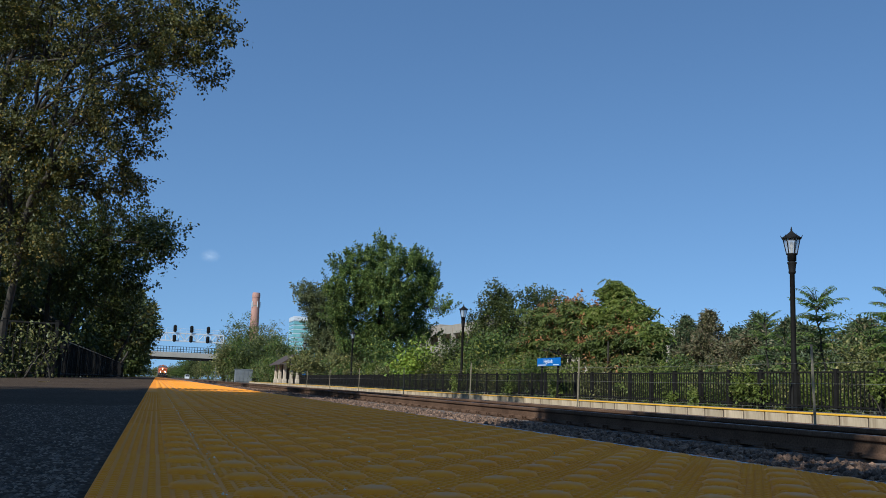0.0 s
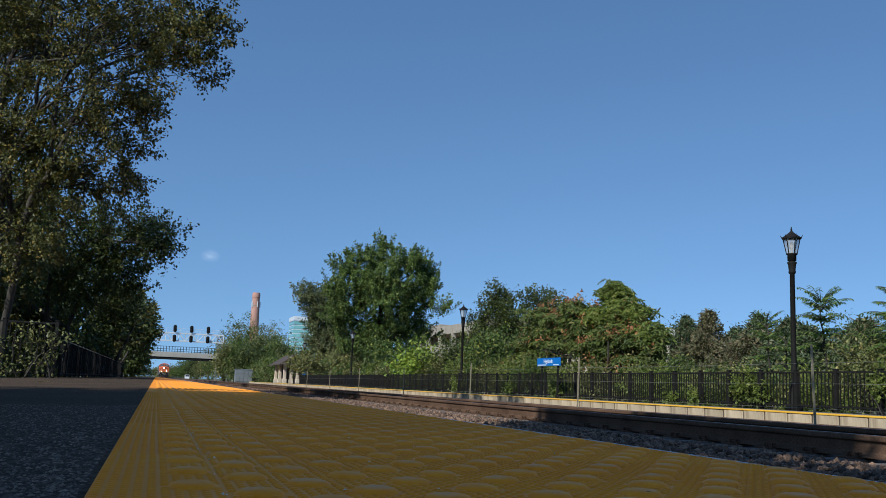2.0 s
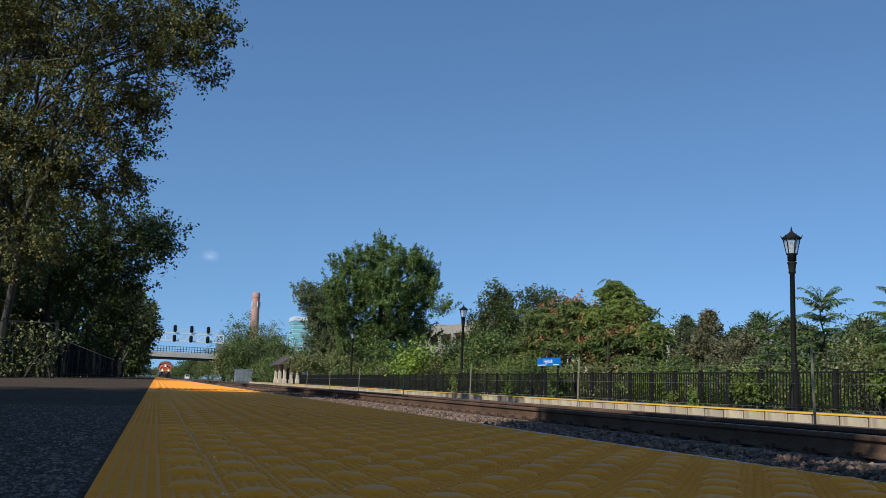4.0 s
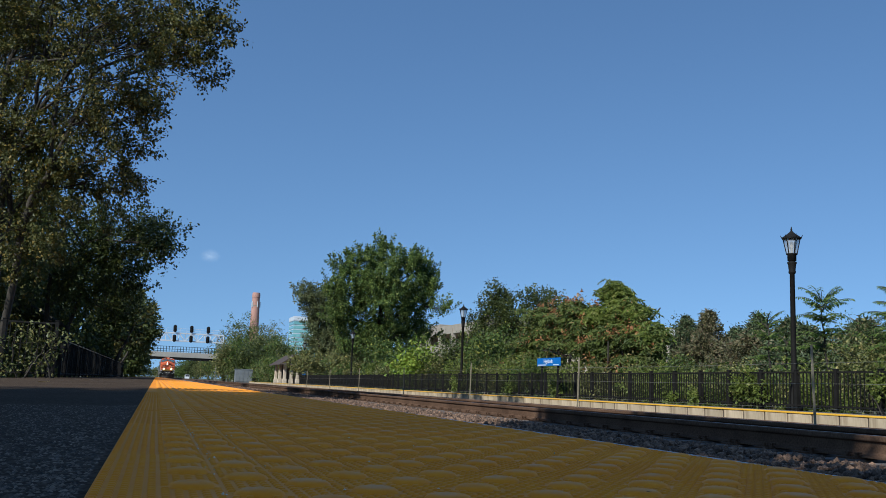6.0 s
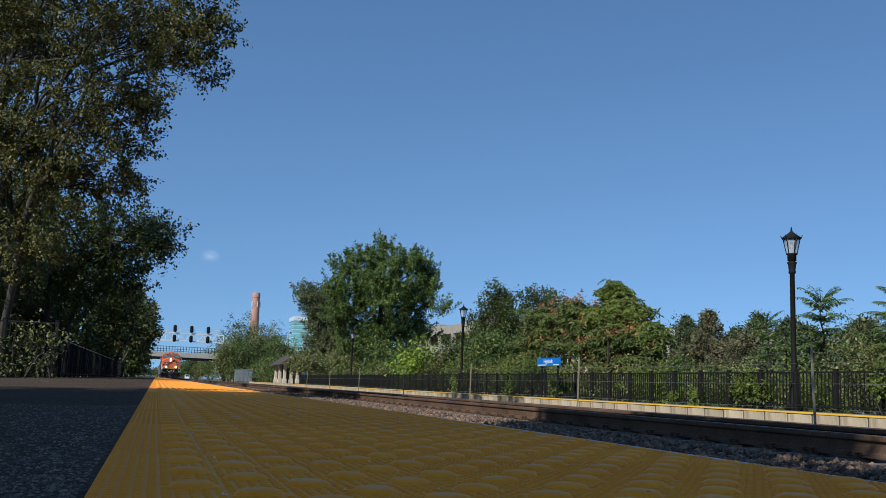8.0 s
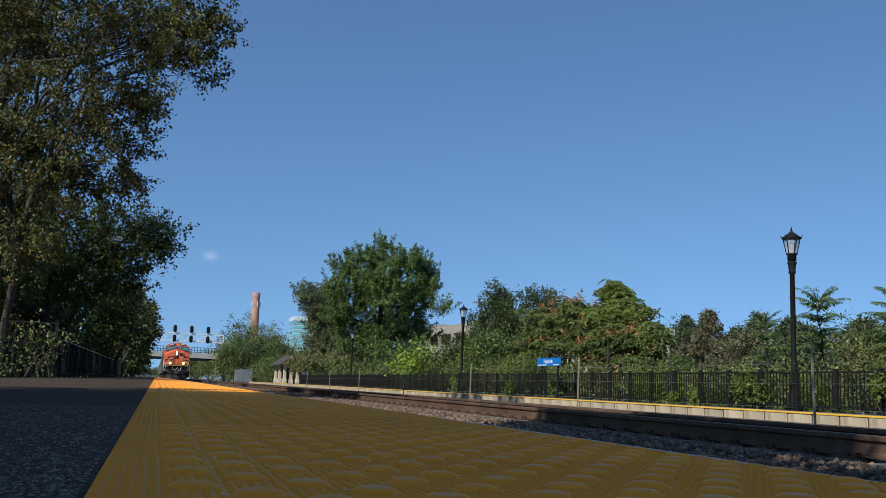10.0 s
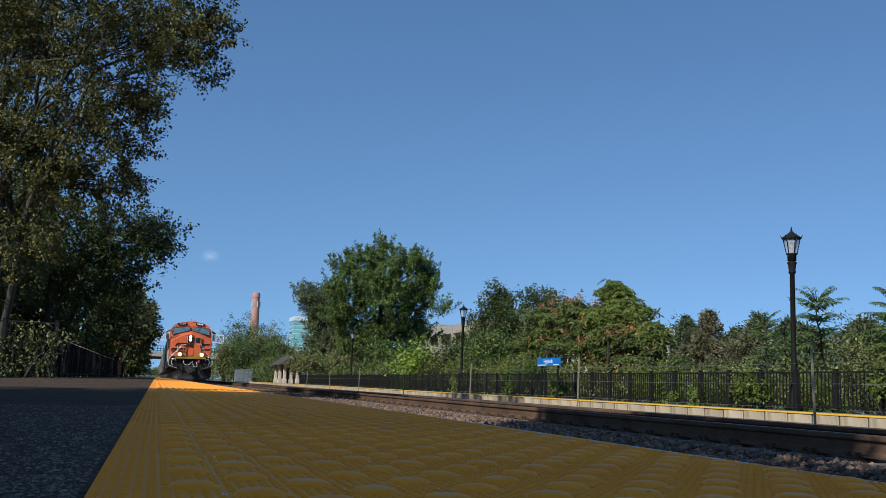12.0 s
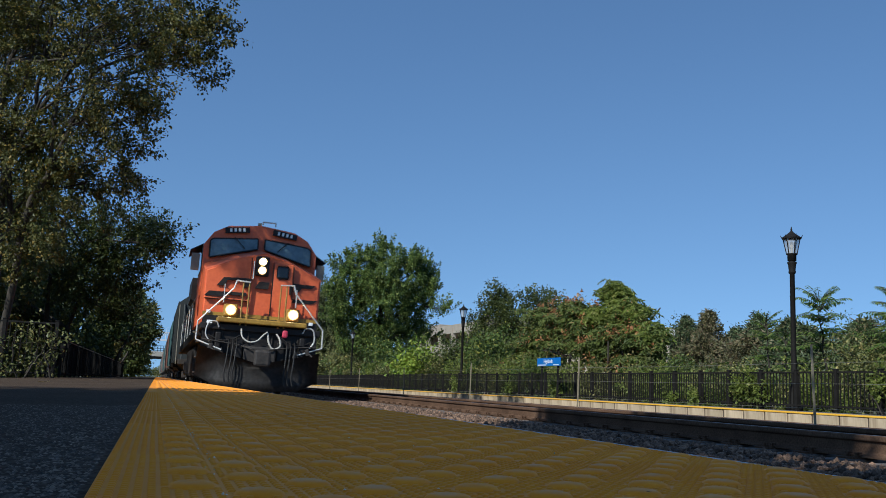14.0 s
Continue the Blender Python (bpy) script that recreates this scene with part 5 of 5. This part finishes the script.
DARK_GLASS = mat("dark_glass", (0.008, 0.009, 0.010), (0.014, 0.015, 0.017), 0.12, scale=2, fine=10, bump=0.0)
DIGIT = mat("digit_white", (0.7, 0.7, 0.66), (0.8, 0.8, 0.76), 0.6, scale=5, fine=40, bump=0.0)


def wheelset(ob, y, r=0.51):
    w = part("wheelset", rod(bmesh.new(), (-0.8, y, r), (0.8, y, r), 0.09, 0.09, 10), GRIME, ob)
    for sx in (-0.755, 0.755):
        part("wheel", rod(rod(bmesh.new(), (sx - 0.06, y, r), (sx + 0.06, y, r), r, r, 24), (sx - 0.09, y, r), (sx + 0.09, y, r), 0.16, 0.16, 12), GRIME, w)
    return w


SLANT = 0.30


def leaned(bm, z0=3.4):
    for v in bm.verts:
        v.co.y += SLANT * (v.co.z - z0)
    return bm


def locomotive():
    ob = thing("locomotive", "orange and black diesel freight locomotive with its headlamps lit", "locomotive")
    # plough
    bm = bmesh.new()
    cols = [(-1.52, 0.42), (-1.0, 0.22), (-0.35, 0.03), (0.0, 0.0), (0.35, 0.03), (1.0, 0.22), (1.52, 0.42)]
    rows = [(0.10, 0.0), (0.35, 0.10), (0.65, 0.14), (0.95, 0.05)]
    vs = [[bm.verts.new((x, y + d, z + ((abs(x) - 0.75) * 0.26 if z > 0.9 else 0.5 * max(0, abs(x) - 0.9) if z < 0.2 else 0))) for x, y in cols] for z, d in rows]
    for a, b in zip(vs, vs[1:]):
        for i in range(len(cols) - 1):
            bm.faces.new((a[i], a[i + 1], b[i + 1], b[i]))
    bmesh.ops.solidify(bm, geom=bm.faces[:], thickness=0.04)
    part("plow", bm, PLOW, ob, "dark grey steel snow plow", True)
    for x in (-0.80, -0.69, -0.60, 0.64, 0.73, 0.84):
        hose("air_hose", [(x, 0.35, 1.35), (x, 0.15, 1.2), (x - 0.03, 0.02, 0.8), (x - 0.06, -0.04, 0.45), (x - 0.02, -0.06, 0.28)], 0.019, BLACK_PAINT, ob)
    for x, z, tilt in ((-1.22, 1.12, 20), (-0.95, 1.02, -15), (0.9, 1.05, 15), (1.2, 1.14, -20)):
        part("angle_cock", rod(boxed(-0.05, 0.05, -0.05, 0.05, -0.09, 0.09, 0.02, pose(x, 0.46, z, 0, tilt, 0)), (x, 0.46, z), (x + 0.12, 0.36, z - 0.10), 0.02, 0.02, 6), GRIME, ob)
    for sx in (-1, 1):
        hose("brake_pipe", [(sx * 1.30, 0.5, 1.42), (sx * 1.0, 0.42, 1.30), (sx * 0.7, 0.38, 1.34), (sx * 0.45, 0.42, 1.50)], 0.018, BLACK_PAINT, ob)
    # pilot sheet, coupler, anticlimber
    part("pilot_sheet", boxed(-1.45, 1.45, 0.62, 0.7, 0.5, 1.6, 0.02), BLACK_PAINT, ob)
    for x0, x1, z0, z1 in ((-0.62, -0.42, 0.62, 1.35), (0.42, 0.62, 0.62, 1.35), (-1.12, -0.98, 0.9, 1.5), (0.98, 1.12, 0.9, 1.5), (-0.42, 0.42, 1.12, 1.24)):
        part("bracket", boxed(x0, x1, 0.42, 0.62, z0, z1, 0.03), BLACK_PAINT, ob)
    part("uncoupling_lever", pipe(bmesh.new(), [(-1.42, 0.45, 1.30), (-0.6, 0.36, 1.22), (-0.2, 0.20, 1.12), (0.25, 0.25, 1.14), (0.7, 0.36, 1.22), (1.42, 0.45, 1.30)], 0.016), GRIME, ob)
    c = box(boxed(-0.14, 0.14, -0.25, 0.6, 0.78, 1.02, 0.03), -0.2, 0.2, -0.42, -0.2, 0.70, 1.10, 0.06)
    part("coupler", c, GRIME, ob)
    part("coupler_pocket", boxed(-0.4, 0.4, 0.3, 0.52, 0.6, 1.2, 0.04), GRIME, ob)
    part("anticlimber", boxed(-1.12, 1.12, 0.34, 0.95, 1.75, 1.88, 0.03), YELLOW_LINE, ob, "yellow-edged anticlimber step")
    part("front_deck", boxed(-1.5, 1.5, 0.5, 2.4, 1.56, 1.72, 0.02), BLACK_PAINT, ob)
    for sx in (-1, 1):
        for k in range(3):
            part("step", boxed(min(sx * 1.18, sx * 1.56), max(sx * 1.18, sx * 1.56), 0.62, 0.95, 0.45 + 0.38 * k, 0.49 + 0.38 * k, 0.01), GRIME, ob)
        part("step_side", boxed(min(sx * 1.14, sx * 1.18), max(sx * 1.14, sx * 1.18), 0.6, 1.0, 0.4, 1.6), GRIME, ob)
    # nose: front face leaning slightly back, its top falling away to both sides and rising to the windscreen
    bm = bmesh.new()
    f = [(-1.50, 1.72), (1.50, 1.72), (1.50, 3.10), (0.62, 3.50), (0.0, 3.66), (-0.62, 3.50), (-1.50, 3.10)]
    b = [(-1.52, 1.72), (1.52, 1.72), (1.52, 3.40), (0.70, 3.75), (0.0, 3.92), (-0.70, 3.75), (-1.52, 3.40)]
    vf = [bm.verts.new((x * (0.985 if z < 3 else 1), 0.90 + 0.10 * (z - 1.72) / 2 + 0.06 * abs(x), z)) for x, z in f]
    vb = [bm.verts.new((x, 2.45, z)) for x, z in b]
    bm.faces.new(vf)
    bm.faces.new(vb[::-1])
    for i in range(7):
        bm.faces.new((vf[i], vb[i], vb[(i + 1) % 7], vf[(i + 1) % 7]))
    bmesh.ops.bevel(bm, geom=[e for e in bm.edges if e.verts[0] in vf and e.verts[1] in vf], offset=0.05, segments=3, affect="EDGES")
    nose = part("nose", bm, ORANGE, ob, "orange wide nose")
    part("nose_stripe", boxed(-1.47, 1.47, 0.855, 0.90, 1.93, 2.02), YELLOW_LINE, nose)
    part("nose_skirt", boxed(-1.46, 1.46, 0.85, 0.895, 1.72, 1.93), BLACK_PAINT, nose)
    part("nose_door", box(boxed(0.22, 0.74, 0.905, 0.955, 1.95, 3.42, 0.03), 0.70, 0.76, 0.90, 0.94, 2.3, 2.5), ORANGE, nose)
    part("door_window", boxed(0.30, 0.62, 0.88, 0.935, 3.0, 3.36, 0.06), DARK_GLASS, nose, "dark rounded door window")
    part("headlight_box", boxed(-0.26, 0.10, 0.89, 0.98, 3.04, 3.56, 0.04), BLACK_PAINT, nose)
    for z in (3.42, 3.19):
        h = part("headlight", rod(bmesh.new(), (-0.08, 0.852, z), (-0.08, 0.92, z), 0.082, 0.082, 20), LAMP_SOFT, nose, "lit round headlight")
        # added glowing ring: the headlight's warm glare, built as a part
        part("glare_ring", rod(bmesh.new(), (-0.08, 0.858, z), (-0.08, 0.92, z), 0.104, 0.104, 20), GLARE_RIM, h)
    seam = bmesh.new()
    for x0, x1, z0, z1 in ((0.205, 0.222, 1.95, 3.44), (0.738, 0.755, 1.95, 3.36), (-0.36, -0.345, 1.95, 3.5), (-1.46, -0.35, 2.36, 2.372)):
        box(seam, x0, x1, 0.90, 0.96 + 0.05 * abs(x0), z0, z1)
    part("seam", seam, BLACK_PAINT, nose)
    for x, z0, z1 in ((-0.98, 2.28, 2.74), (-0.30, 2.95, 3.4), (0.86, 2.3, 2.75)):
        part("grab_iron", pipe(bmesh.new(), [(x, 0.98, z0), (x, 0.84, z0), (x, 0.84, z1), (x, 0.98, z1)], 0.014, 6), SILVER, nose)
    part("latch", boxed(0.66, 0.72, 0.86, 0.93, 2.62, 2.86, 0.01), BLACK_PAINT, nose)
    # emblem: plain dark slanted bars
    for pts in ([(-1.18, 2.72), (-1.02, 2.94), (-0.32, 2.96), (-0.40, 2.72), (-0.52, 2.72), (-0.46, 2.89), (-0.92, 2.87), (-1.0, 2.72)], [(-1.46, 2.44), (-1.36, 2.56), (-0.42, 2.58), (-0.42, 2.50), (-0.9, 2.49), (-0.95, 2.44)],
                [(0.62, 2.94), (1.36, 2.93), (1.26, 2.84), (1.0, 2.84), (0.92, 2.72), (0.78, 2.72), (0.82, 2.84), (0.60, 2.84)], [(0.62, 2.52), (1.44, 2.54), (1.30, 2.44), (0.62, 2.43)],
                [(-0.22, 2.72), (-0.12, 2.90), (0.14, 2.90), (0.12, 2.72)]):
        bm = extrude(bmesh.new(), pts, 0.90, 1.02)
        for v in bm.verts:
            v.co.y += 0.022 + 0.055 * abs(v.co.x)
        part("emblem_bar", bm, BLACK_PAINT, nose, "plain dark slanted bar")
    # cab
    prof = [(-1.55, 1.72), (1.55, 1.72), (1.55, 3.98), (1.30, 4.36), (0.92, 4.58), (0.0, 4.69), (-0.92, 4.58), (-1.30, 4.36), (-1.55, 3.98)]
    bm = extrude(bmesh.new(), prof, 2.44, 4.75)
    for v in bm.verts:
        if v.co.y < 3:
            v.co.y += SLANT * max(0.0, v.co.z - 3.4)
    cab = part("cab", bm, ORANGE, ob, "orange cab")
    for sx in (-1, 1):
        pts = [(0.10, 4.28), (0.10, 3.98), (1.38, 3.62), (1.38, 4.10), (1.30, 4.16)]
        part("windscreen", leaned(extrude(bmesh.new(), [(sx * x, z) for x, z in pts], 2.40, 2.46)), CAB_GLASS, cab, "dark windscreen pane")
        rim = bmesh.new()
        pp = [Vector((sx * x, 2.42, z)) for x, z in pts]
        for p, q in zip(pp, pp[1:] + pp[:1]):
            rod(rim, p, q, 0.028, 0.028, 6)
        part("windscreen_rim", leaned(rim), BLACK_PAINT, cab)
        part("wiper", leaned(rod(bmesh.new(), (sx * 0.75, 2.36, 4.26), (sx * 0.45, 2.36, 3.95), 0.012, 0.012, 5)), BLACK_PAINT, cab)
        bm = boxed(-0.34, 0.34, 2.36, 2.43, -0.085, 0.085, 0.012, pose(sx * 0.66 - 0.02, 0, 4.475, 0, sx * 7.5, 0))
        nb = part("number_board", leaned(bm), BLACK_PAINT, cab, "black number board")
        for k in range(4):
            part("figure_bar", leaned(boxed(-0.032, 0.032, 2.350, 2.357, -0.05, 0.05, 0, pose(sx * 0.66 - 0.02, 0, 4.475, 0, sx * 7.5, 0) @ Matrix.Translation((-0.18 + 0.12 * k, 0, 0)))), DIGIT, nb)
        part("side_window", boxed(min(sx * 1.54, sx * 1.57), max(sx * 1.54, sx * 1.57), 2.9, 4.4, 3.25, 3.95, 0.02), CAB_GLASS, cab)
        part("sun_visor", extrude(bmesh.new(), [(sx * 1.55, 4.02), (sx * 1.88, 3.82), (sx * 1.88, 3.80), (sx * 1.55, 3.99)], 2.8, 4.5), BLACK_PAINT, cab)
        part("mirror", boxed(min(sx * 1.62, sx * 1.84), max(sx * 1.62, sx * 1.84), 2.72, 2.80, 3.25, 3.72, 0.02), GALV, cab)
    part("roof_antenna", box(boxed(-0.3, 0.3, 3.4, 3.9, 4.68, 4.74, 0.02), -0.05, 0.05, 3.6, 3.7, 4.7, 4.9), GALV, cab)
    part("horn", pipe(bmesh.new(), [(0.0, 2.7, 4.7), (0.0, 2.7, 4.78), (0.35, 2.7, 4.78), (0.35, 2.7, 4.68)], 0.02), SILVER, cab)
    # hood, radiator, frame
    part("hood", extrude(bmesh.new(), [(-0.92, 1.72), (0.92, 1.72), (0.92, 4.35), (0.65, 4.6), (-0.65, 4.6), (-0.92, 4.35)], 4.75, 17.6), ORANGE, ob, "orange engine hood")
    part("hood_stripe", boxed(-0.935, 0.935, 4.76, 17.6, 1.72, 2.35), BLACK_PAINT, ob)
    for k in range(14):
        for sx in (-1, 1):
            part("hood_door", boxed(min(sx * 0.92, sx * 0.95), max(sx * 0.92, sx * 0.95), 5.0 + 0.88 * k, 5.8 + 0.88 * k, 2.45, 3.95, 0.01), ORANGE, ob)
    part("radiator", extrude(bmesh.new(), [(-0.92, 1.72), (0.92, 1.72), (0.92, 3.5), (1.35, 3.7), (1.35, 4.62), (-1.35, 4.62), (-1.35, 3.7), (-0.92, 3.5)], 17.6, 21.2), BLACK_PAINT, ob)
    part("frame", boxed(-1.52, 1.52, 2.0, 22.0, 1.42, 1.72, 0.03), BLACK_PAINT, ob)
    part("fuel_tank", boxed(-1.35, 1.35, 8.2, 14.2, 0.35, 1.42, 0.15), GRIME, ob)
    for y0 in (1.9, 15.6):
        for sx in (-1.15, 1.15):
            part("truck_frame", boxed(sx - 0.13, sx + 0.13, y0 - 0.3, y0 + 4.6, 0.45, 1.05, 0.08), GRIME, ob)
        for k in range(3):
            wheelset(ob, y0 + 0.4 + 1.85 * k)
    # ditch lights and handrails
    for sx in (-0.79, 0.79):
        d = part("ditch_light", boxed(sx - 0.17, sx + 0.17, 0.70, 0.98, 1.92, 2.24, 0.03), YELLOW_LINE, ob)
        part("lens", rod(bmesh.new(), (sx, 0.652, 2.09), (sx, 0.72, 2.09), 0.095, 0.095, 20), LAMP_ON, d, "bright lit lens")
        # added glowing ring: the ditch light's warm glare, built as a part
        part("glare_ring", rod(bmesh.new(), (sx, 0.658, 2.09), (sx, 0.72, 2.09), 0.135, 0.135, 20), GLARE_RIM, d)
    for sx in (-1, 1):
        part("handrail", pipe(bmesh.new(), [(sx * 0.38, 0.42, 2.80), (sx * 0.72, 0.42, 2.82), (sx * 0.78, 0.42, 2.62), (sx * 1.57, 0.55, 1.74), (sx * 1.58, 0.55, 1.28), (sx * 0.95, 0.40, 1.06)], 0.018), SILVER, ob, "silver painted handrail")
        for x in (0.40, 0.55):
            part("stanchion", rod(bmesh.new(), (sx * x, 0.45, 1.7), (sx * x, 0.45, 2.82), 0.02, 0.02, 6), YELLOW_LINE, ob)
        for y in (5, 8, 11, 14, 17, 20):
            part("stanchion", rod(bmesh.new(), (sx * 1.5, y, 1.7), (sx * 1.5, y, 2.75), 0.018, 0.018, 5), SILVER, ob)
        part("handrail", rod(bmesh.new(), (sx * 1.5, 4.8, 2.75), (sx * 1.5, 21.5, 2.75), 0.02, 0.02, 6), SILVER, ob)
        hose("corner_loop", [(sx * 1.05, 0.48, 1.62), (sx * 1.12, 0.44, 1.75), (sx * 1.3, 0.44, 1.72), (sx * 1.36, 0.46, 1.45), (sx * 1.25, 0.46, 1.25)], 0.018, SILVER, ob)
    part("marker_plate", boxed(-1.36, -1.22, 0.50, 0.56, 1.66, 1.78, 0.01), SIGN_WHITE, ob, "small white plate")
    part("step_light", boxed(-1.38, -1.28, 0.80, 0.86, 1.98, 2.06, 0.01), SIGN_WHITE, ob, "small white step light")
    part("step_light", boxed(1.24, 1.34, 0.80, 0.86, 1.86, 1.94, 0.01), SIGN_WHITE, ob, "small white step light")
    part("hand_brake_wheel", lathe(bmesh.new(), [(0.0, 0.0), (0.075, 0.02), (0.09, 0.05), (0.0, 0.06)], 14, (-1.58, 0.62, 1.42)), GALV, ob, "pale round fitting")
    for x in (-0.95, -0.3, 0.3, 0.95):
        part("rivet_strip", boxed(x - 0.012, x + 0.012, 0.585, 0.625, 1.28, 1.58, 0.004), GRIME, ob)
    part("drawbar_carrier", boxed(-0.34, 0.34, 0.16, 0.36, 0.52, 0.64, 0.03), GRIME, ob)
    hose("mu_hose", [(-0.50, 0.42, 1.62), (-0.47, 0.34, 1.42), (-0.30, 0.30, 1.30), (-0.1, 0.30, 1.34), (0.05, 0.34, 1.5), (0.15, 0.36, 1.58)], 0.02, HOSE, ob, "pale looped hose")
    hose("mu_hose", [(0.16, 0.40, 1.55), (0.20, 0.32, 1.30), (0.32, 0.30, 1.16), (0.48, 0.31, 1.24), (0.46, 0.34, 1.42), (0.38, 0.40, 1.55)], 0.022, HOSE, ob, "pale looped hose")
    part("glad_hand", boxed(0.52, 0.66, 0.36, 0.46, 1.47, 1.66, 0.04), RED_HOSE, ob, "red hose coupling")
    return ob


def hopper_car(label, body):
    ob = thing("hopper_car", label, "freight car", "cars of the train")
    part("body", extrude(bmesh.new(), [(-1.5, 1.2), (1.5, 1.2), (1.55, 4.1), (0.9, 4.6), (-0.9, 4.6), (-1.55, 4.1)], 1.6, 15.2), body, ob)
    for k in range(13):
        for sx in (-1, 1):
            part("rib", boxed(min(sx * 1.5, sx * 1.62), max(sx * 1.5, sx * 1.62), 1.7 + 1.1 * k, 1.8 + 1.1 * k, 1.2, 4.12), body, ob)
    for y0, y1 in ((0.3, 1.6), (15.2, 16.5)):
        part("end_sill", boxed(-1.45, 1.45, y0, y1, 1.0, 1.25, 0.02), GRIME, ob)
    for y, s in ((0.7, 1), (16.1, -1)):
        for sx in (-1.3, 1.3):
            part("end_post", rod(bmesh.new(), (sx, y, 1.2), (sx, y + s * 0.9, 4.0), 0.05, 0.05, 6), body, ob)
    part("ladder", pipe(bmesh.new(), [(-1.55, 0.9, 1.0), (-1.55, 0.9, 3.9)], 0.025), GALV, ob)
    for k in range(3):
        part("outlet", extrude(bmesh.new(), [(-1.3, 1.2), (1.3, 1.2), (0.5, 0.4), (-0.5, 0.4)], 3.4 + 3.6 * k, 6.4 + 3.6 * k), GRIME, ob)
    part("roof_walk", boxed(-0.4, 0.4, 1.6, 15.2, 4.66, 4.70), GALV, ob)
    for y0 in (2.0, 13.0):
        for sx in (-1.05, 1.05):
            part("truck_frame", boxed(sx - 0.1, sx + 0.1, y0 - 0.3, y0 + 2.1, 0.35, 0.7, 0.05), GRIME, ob)
        for k in range(2):
            wheelset(ob, y0 + 1.75 * k, 0.46)
    return ob


loco = locomotive()
CAR_GREY = mat("car_grey", (0.14, 0.13, 0.12), (0.26, 0.245, 0.22), 0.7, scale=0.8, fine=8, bump=0.1)
CAR_TEAL = mat("car_teal", (0.035, 0.085, 0.085), (0.075, 0.14, 0.135), 0.7, scale=0.8, fine=8, bump=0.1)
CAR_DARK = mat("car_dark", (0.009, 0.011, 0.011), (0.026, 0.031, 0.030), 0.7, scale=0.8, fine=8, bump=0.1)
CAR_BROWN = mat("car_brown", (0.11, 0.045, 0.030), (0.20, 0.090, 0.060), 0.7, scale=0.8, fine=8, bump=0.1)
kinds = [hopper_car("dark weathered covered hopper car", CAR_DARK), hopper_car("weathered teal covered hopper car", CAR_TEAL),
         hopper_car("rust-brown covered hopper car", CAR_BROWN), hopper_car("weathered grey covered hopper car", CAR_GREY)]
cars = kinds + [copy_thing(kinds[(1, 3, 2, 3, 0, 3, 1, 3, 3)[k]], Matrix.Identity(4)) for k in range(9)]


def motions():
    """The train comes on at a steady speed along the near track; the young trees sway in a light wind."""
    sway = ((0, -1.1), (0.5, -0.5), (1, 0.0), (2, 0.6), (3, 0.6), (4.2, 0.8), (5.5, 1.1), (7.5, 1.1), (8, 0.6), (9.2, 0.0), (10.5, -0.7), (11, -0.4), (12, -1.1), (12.5, -0.6), (13, 0.0), (13.5, -0.4), (14, 0.0))
    for k, young in enumerate(swaying):
        foot = young.matrix_basis.copy()
        side = Vector((foot.translation.y, -foot.translation.x, 0)).normalized()
        axis = Vector((0, 0, 1)).cross(side)
        walk(young, [(t, foot @ Matrix.Rotation(radians(a * (1.0, 0.75, 0.7, 0.5, 0.6)[k]), 4, axis)) for t, a in sway])
    times = [i * 1.0 for i in range(14)] + [13.5, 14.0]
    start, speed = 22.8, 23.65
    rocking = {13.5: -0.5, 14.0: 1.5}
    walk(loco, [(t, pose(T1, start + speed * (14.0 - t), R1, 0, rocking.get(t, -1.1), 0)) for t in times])
    for i, car in enumerate(cars):
        walk(car, [(t, pose(T1, start + 22.6 + 17.0 * i + speed * (14.0 - t), R1)) for t in times])


motions()
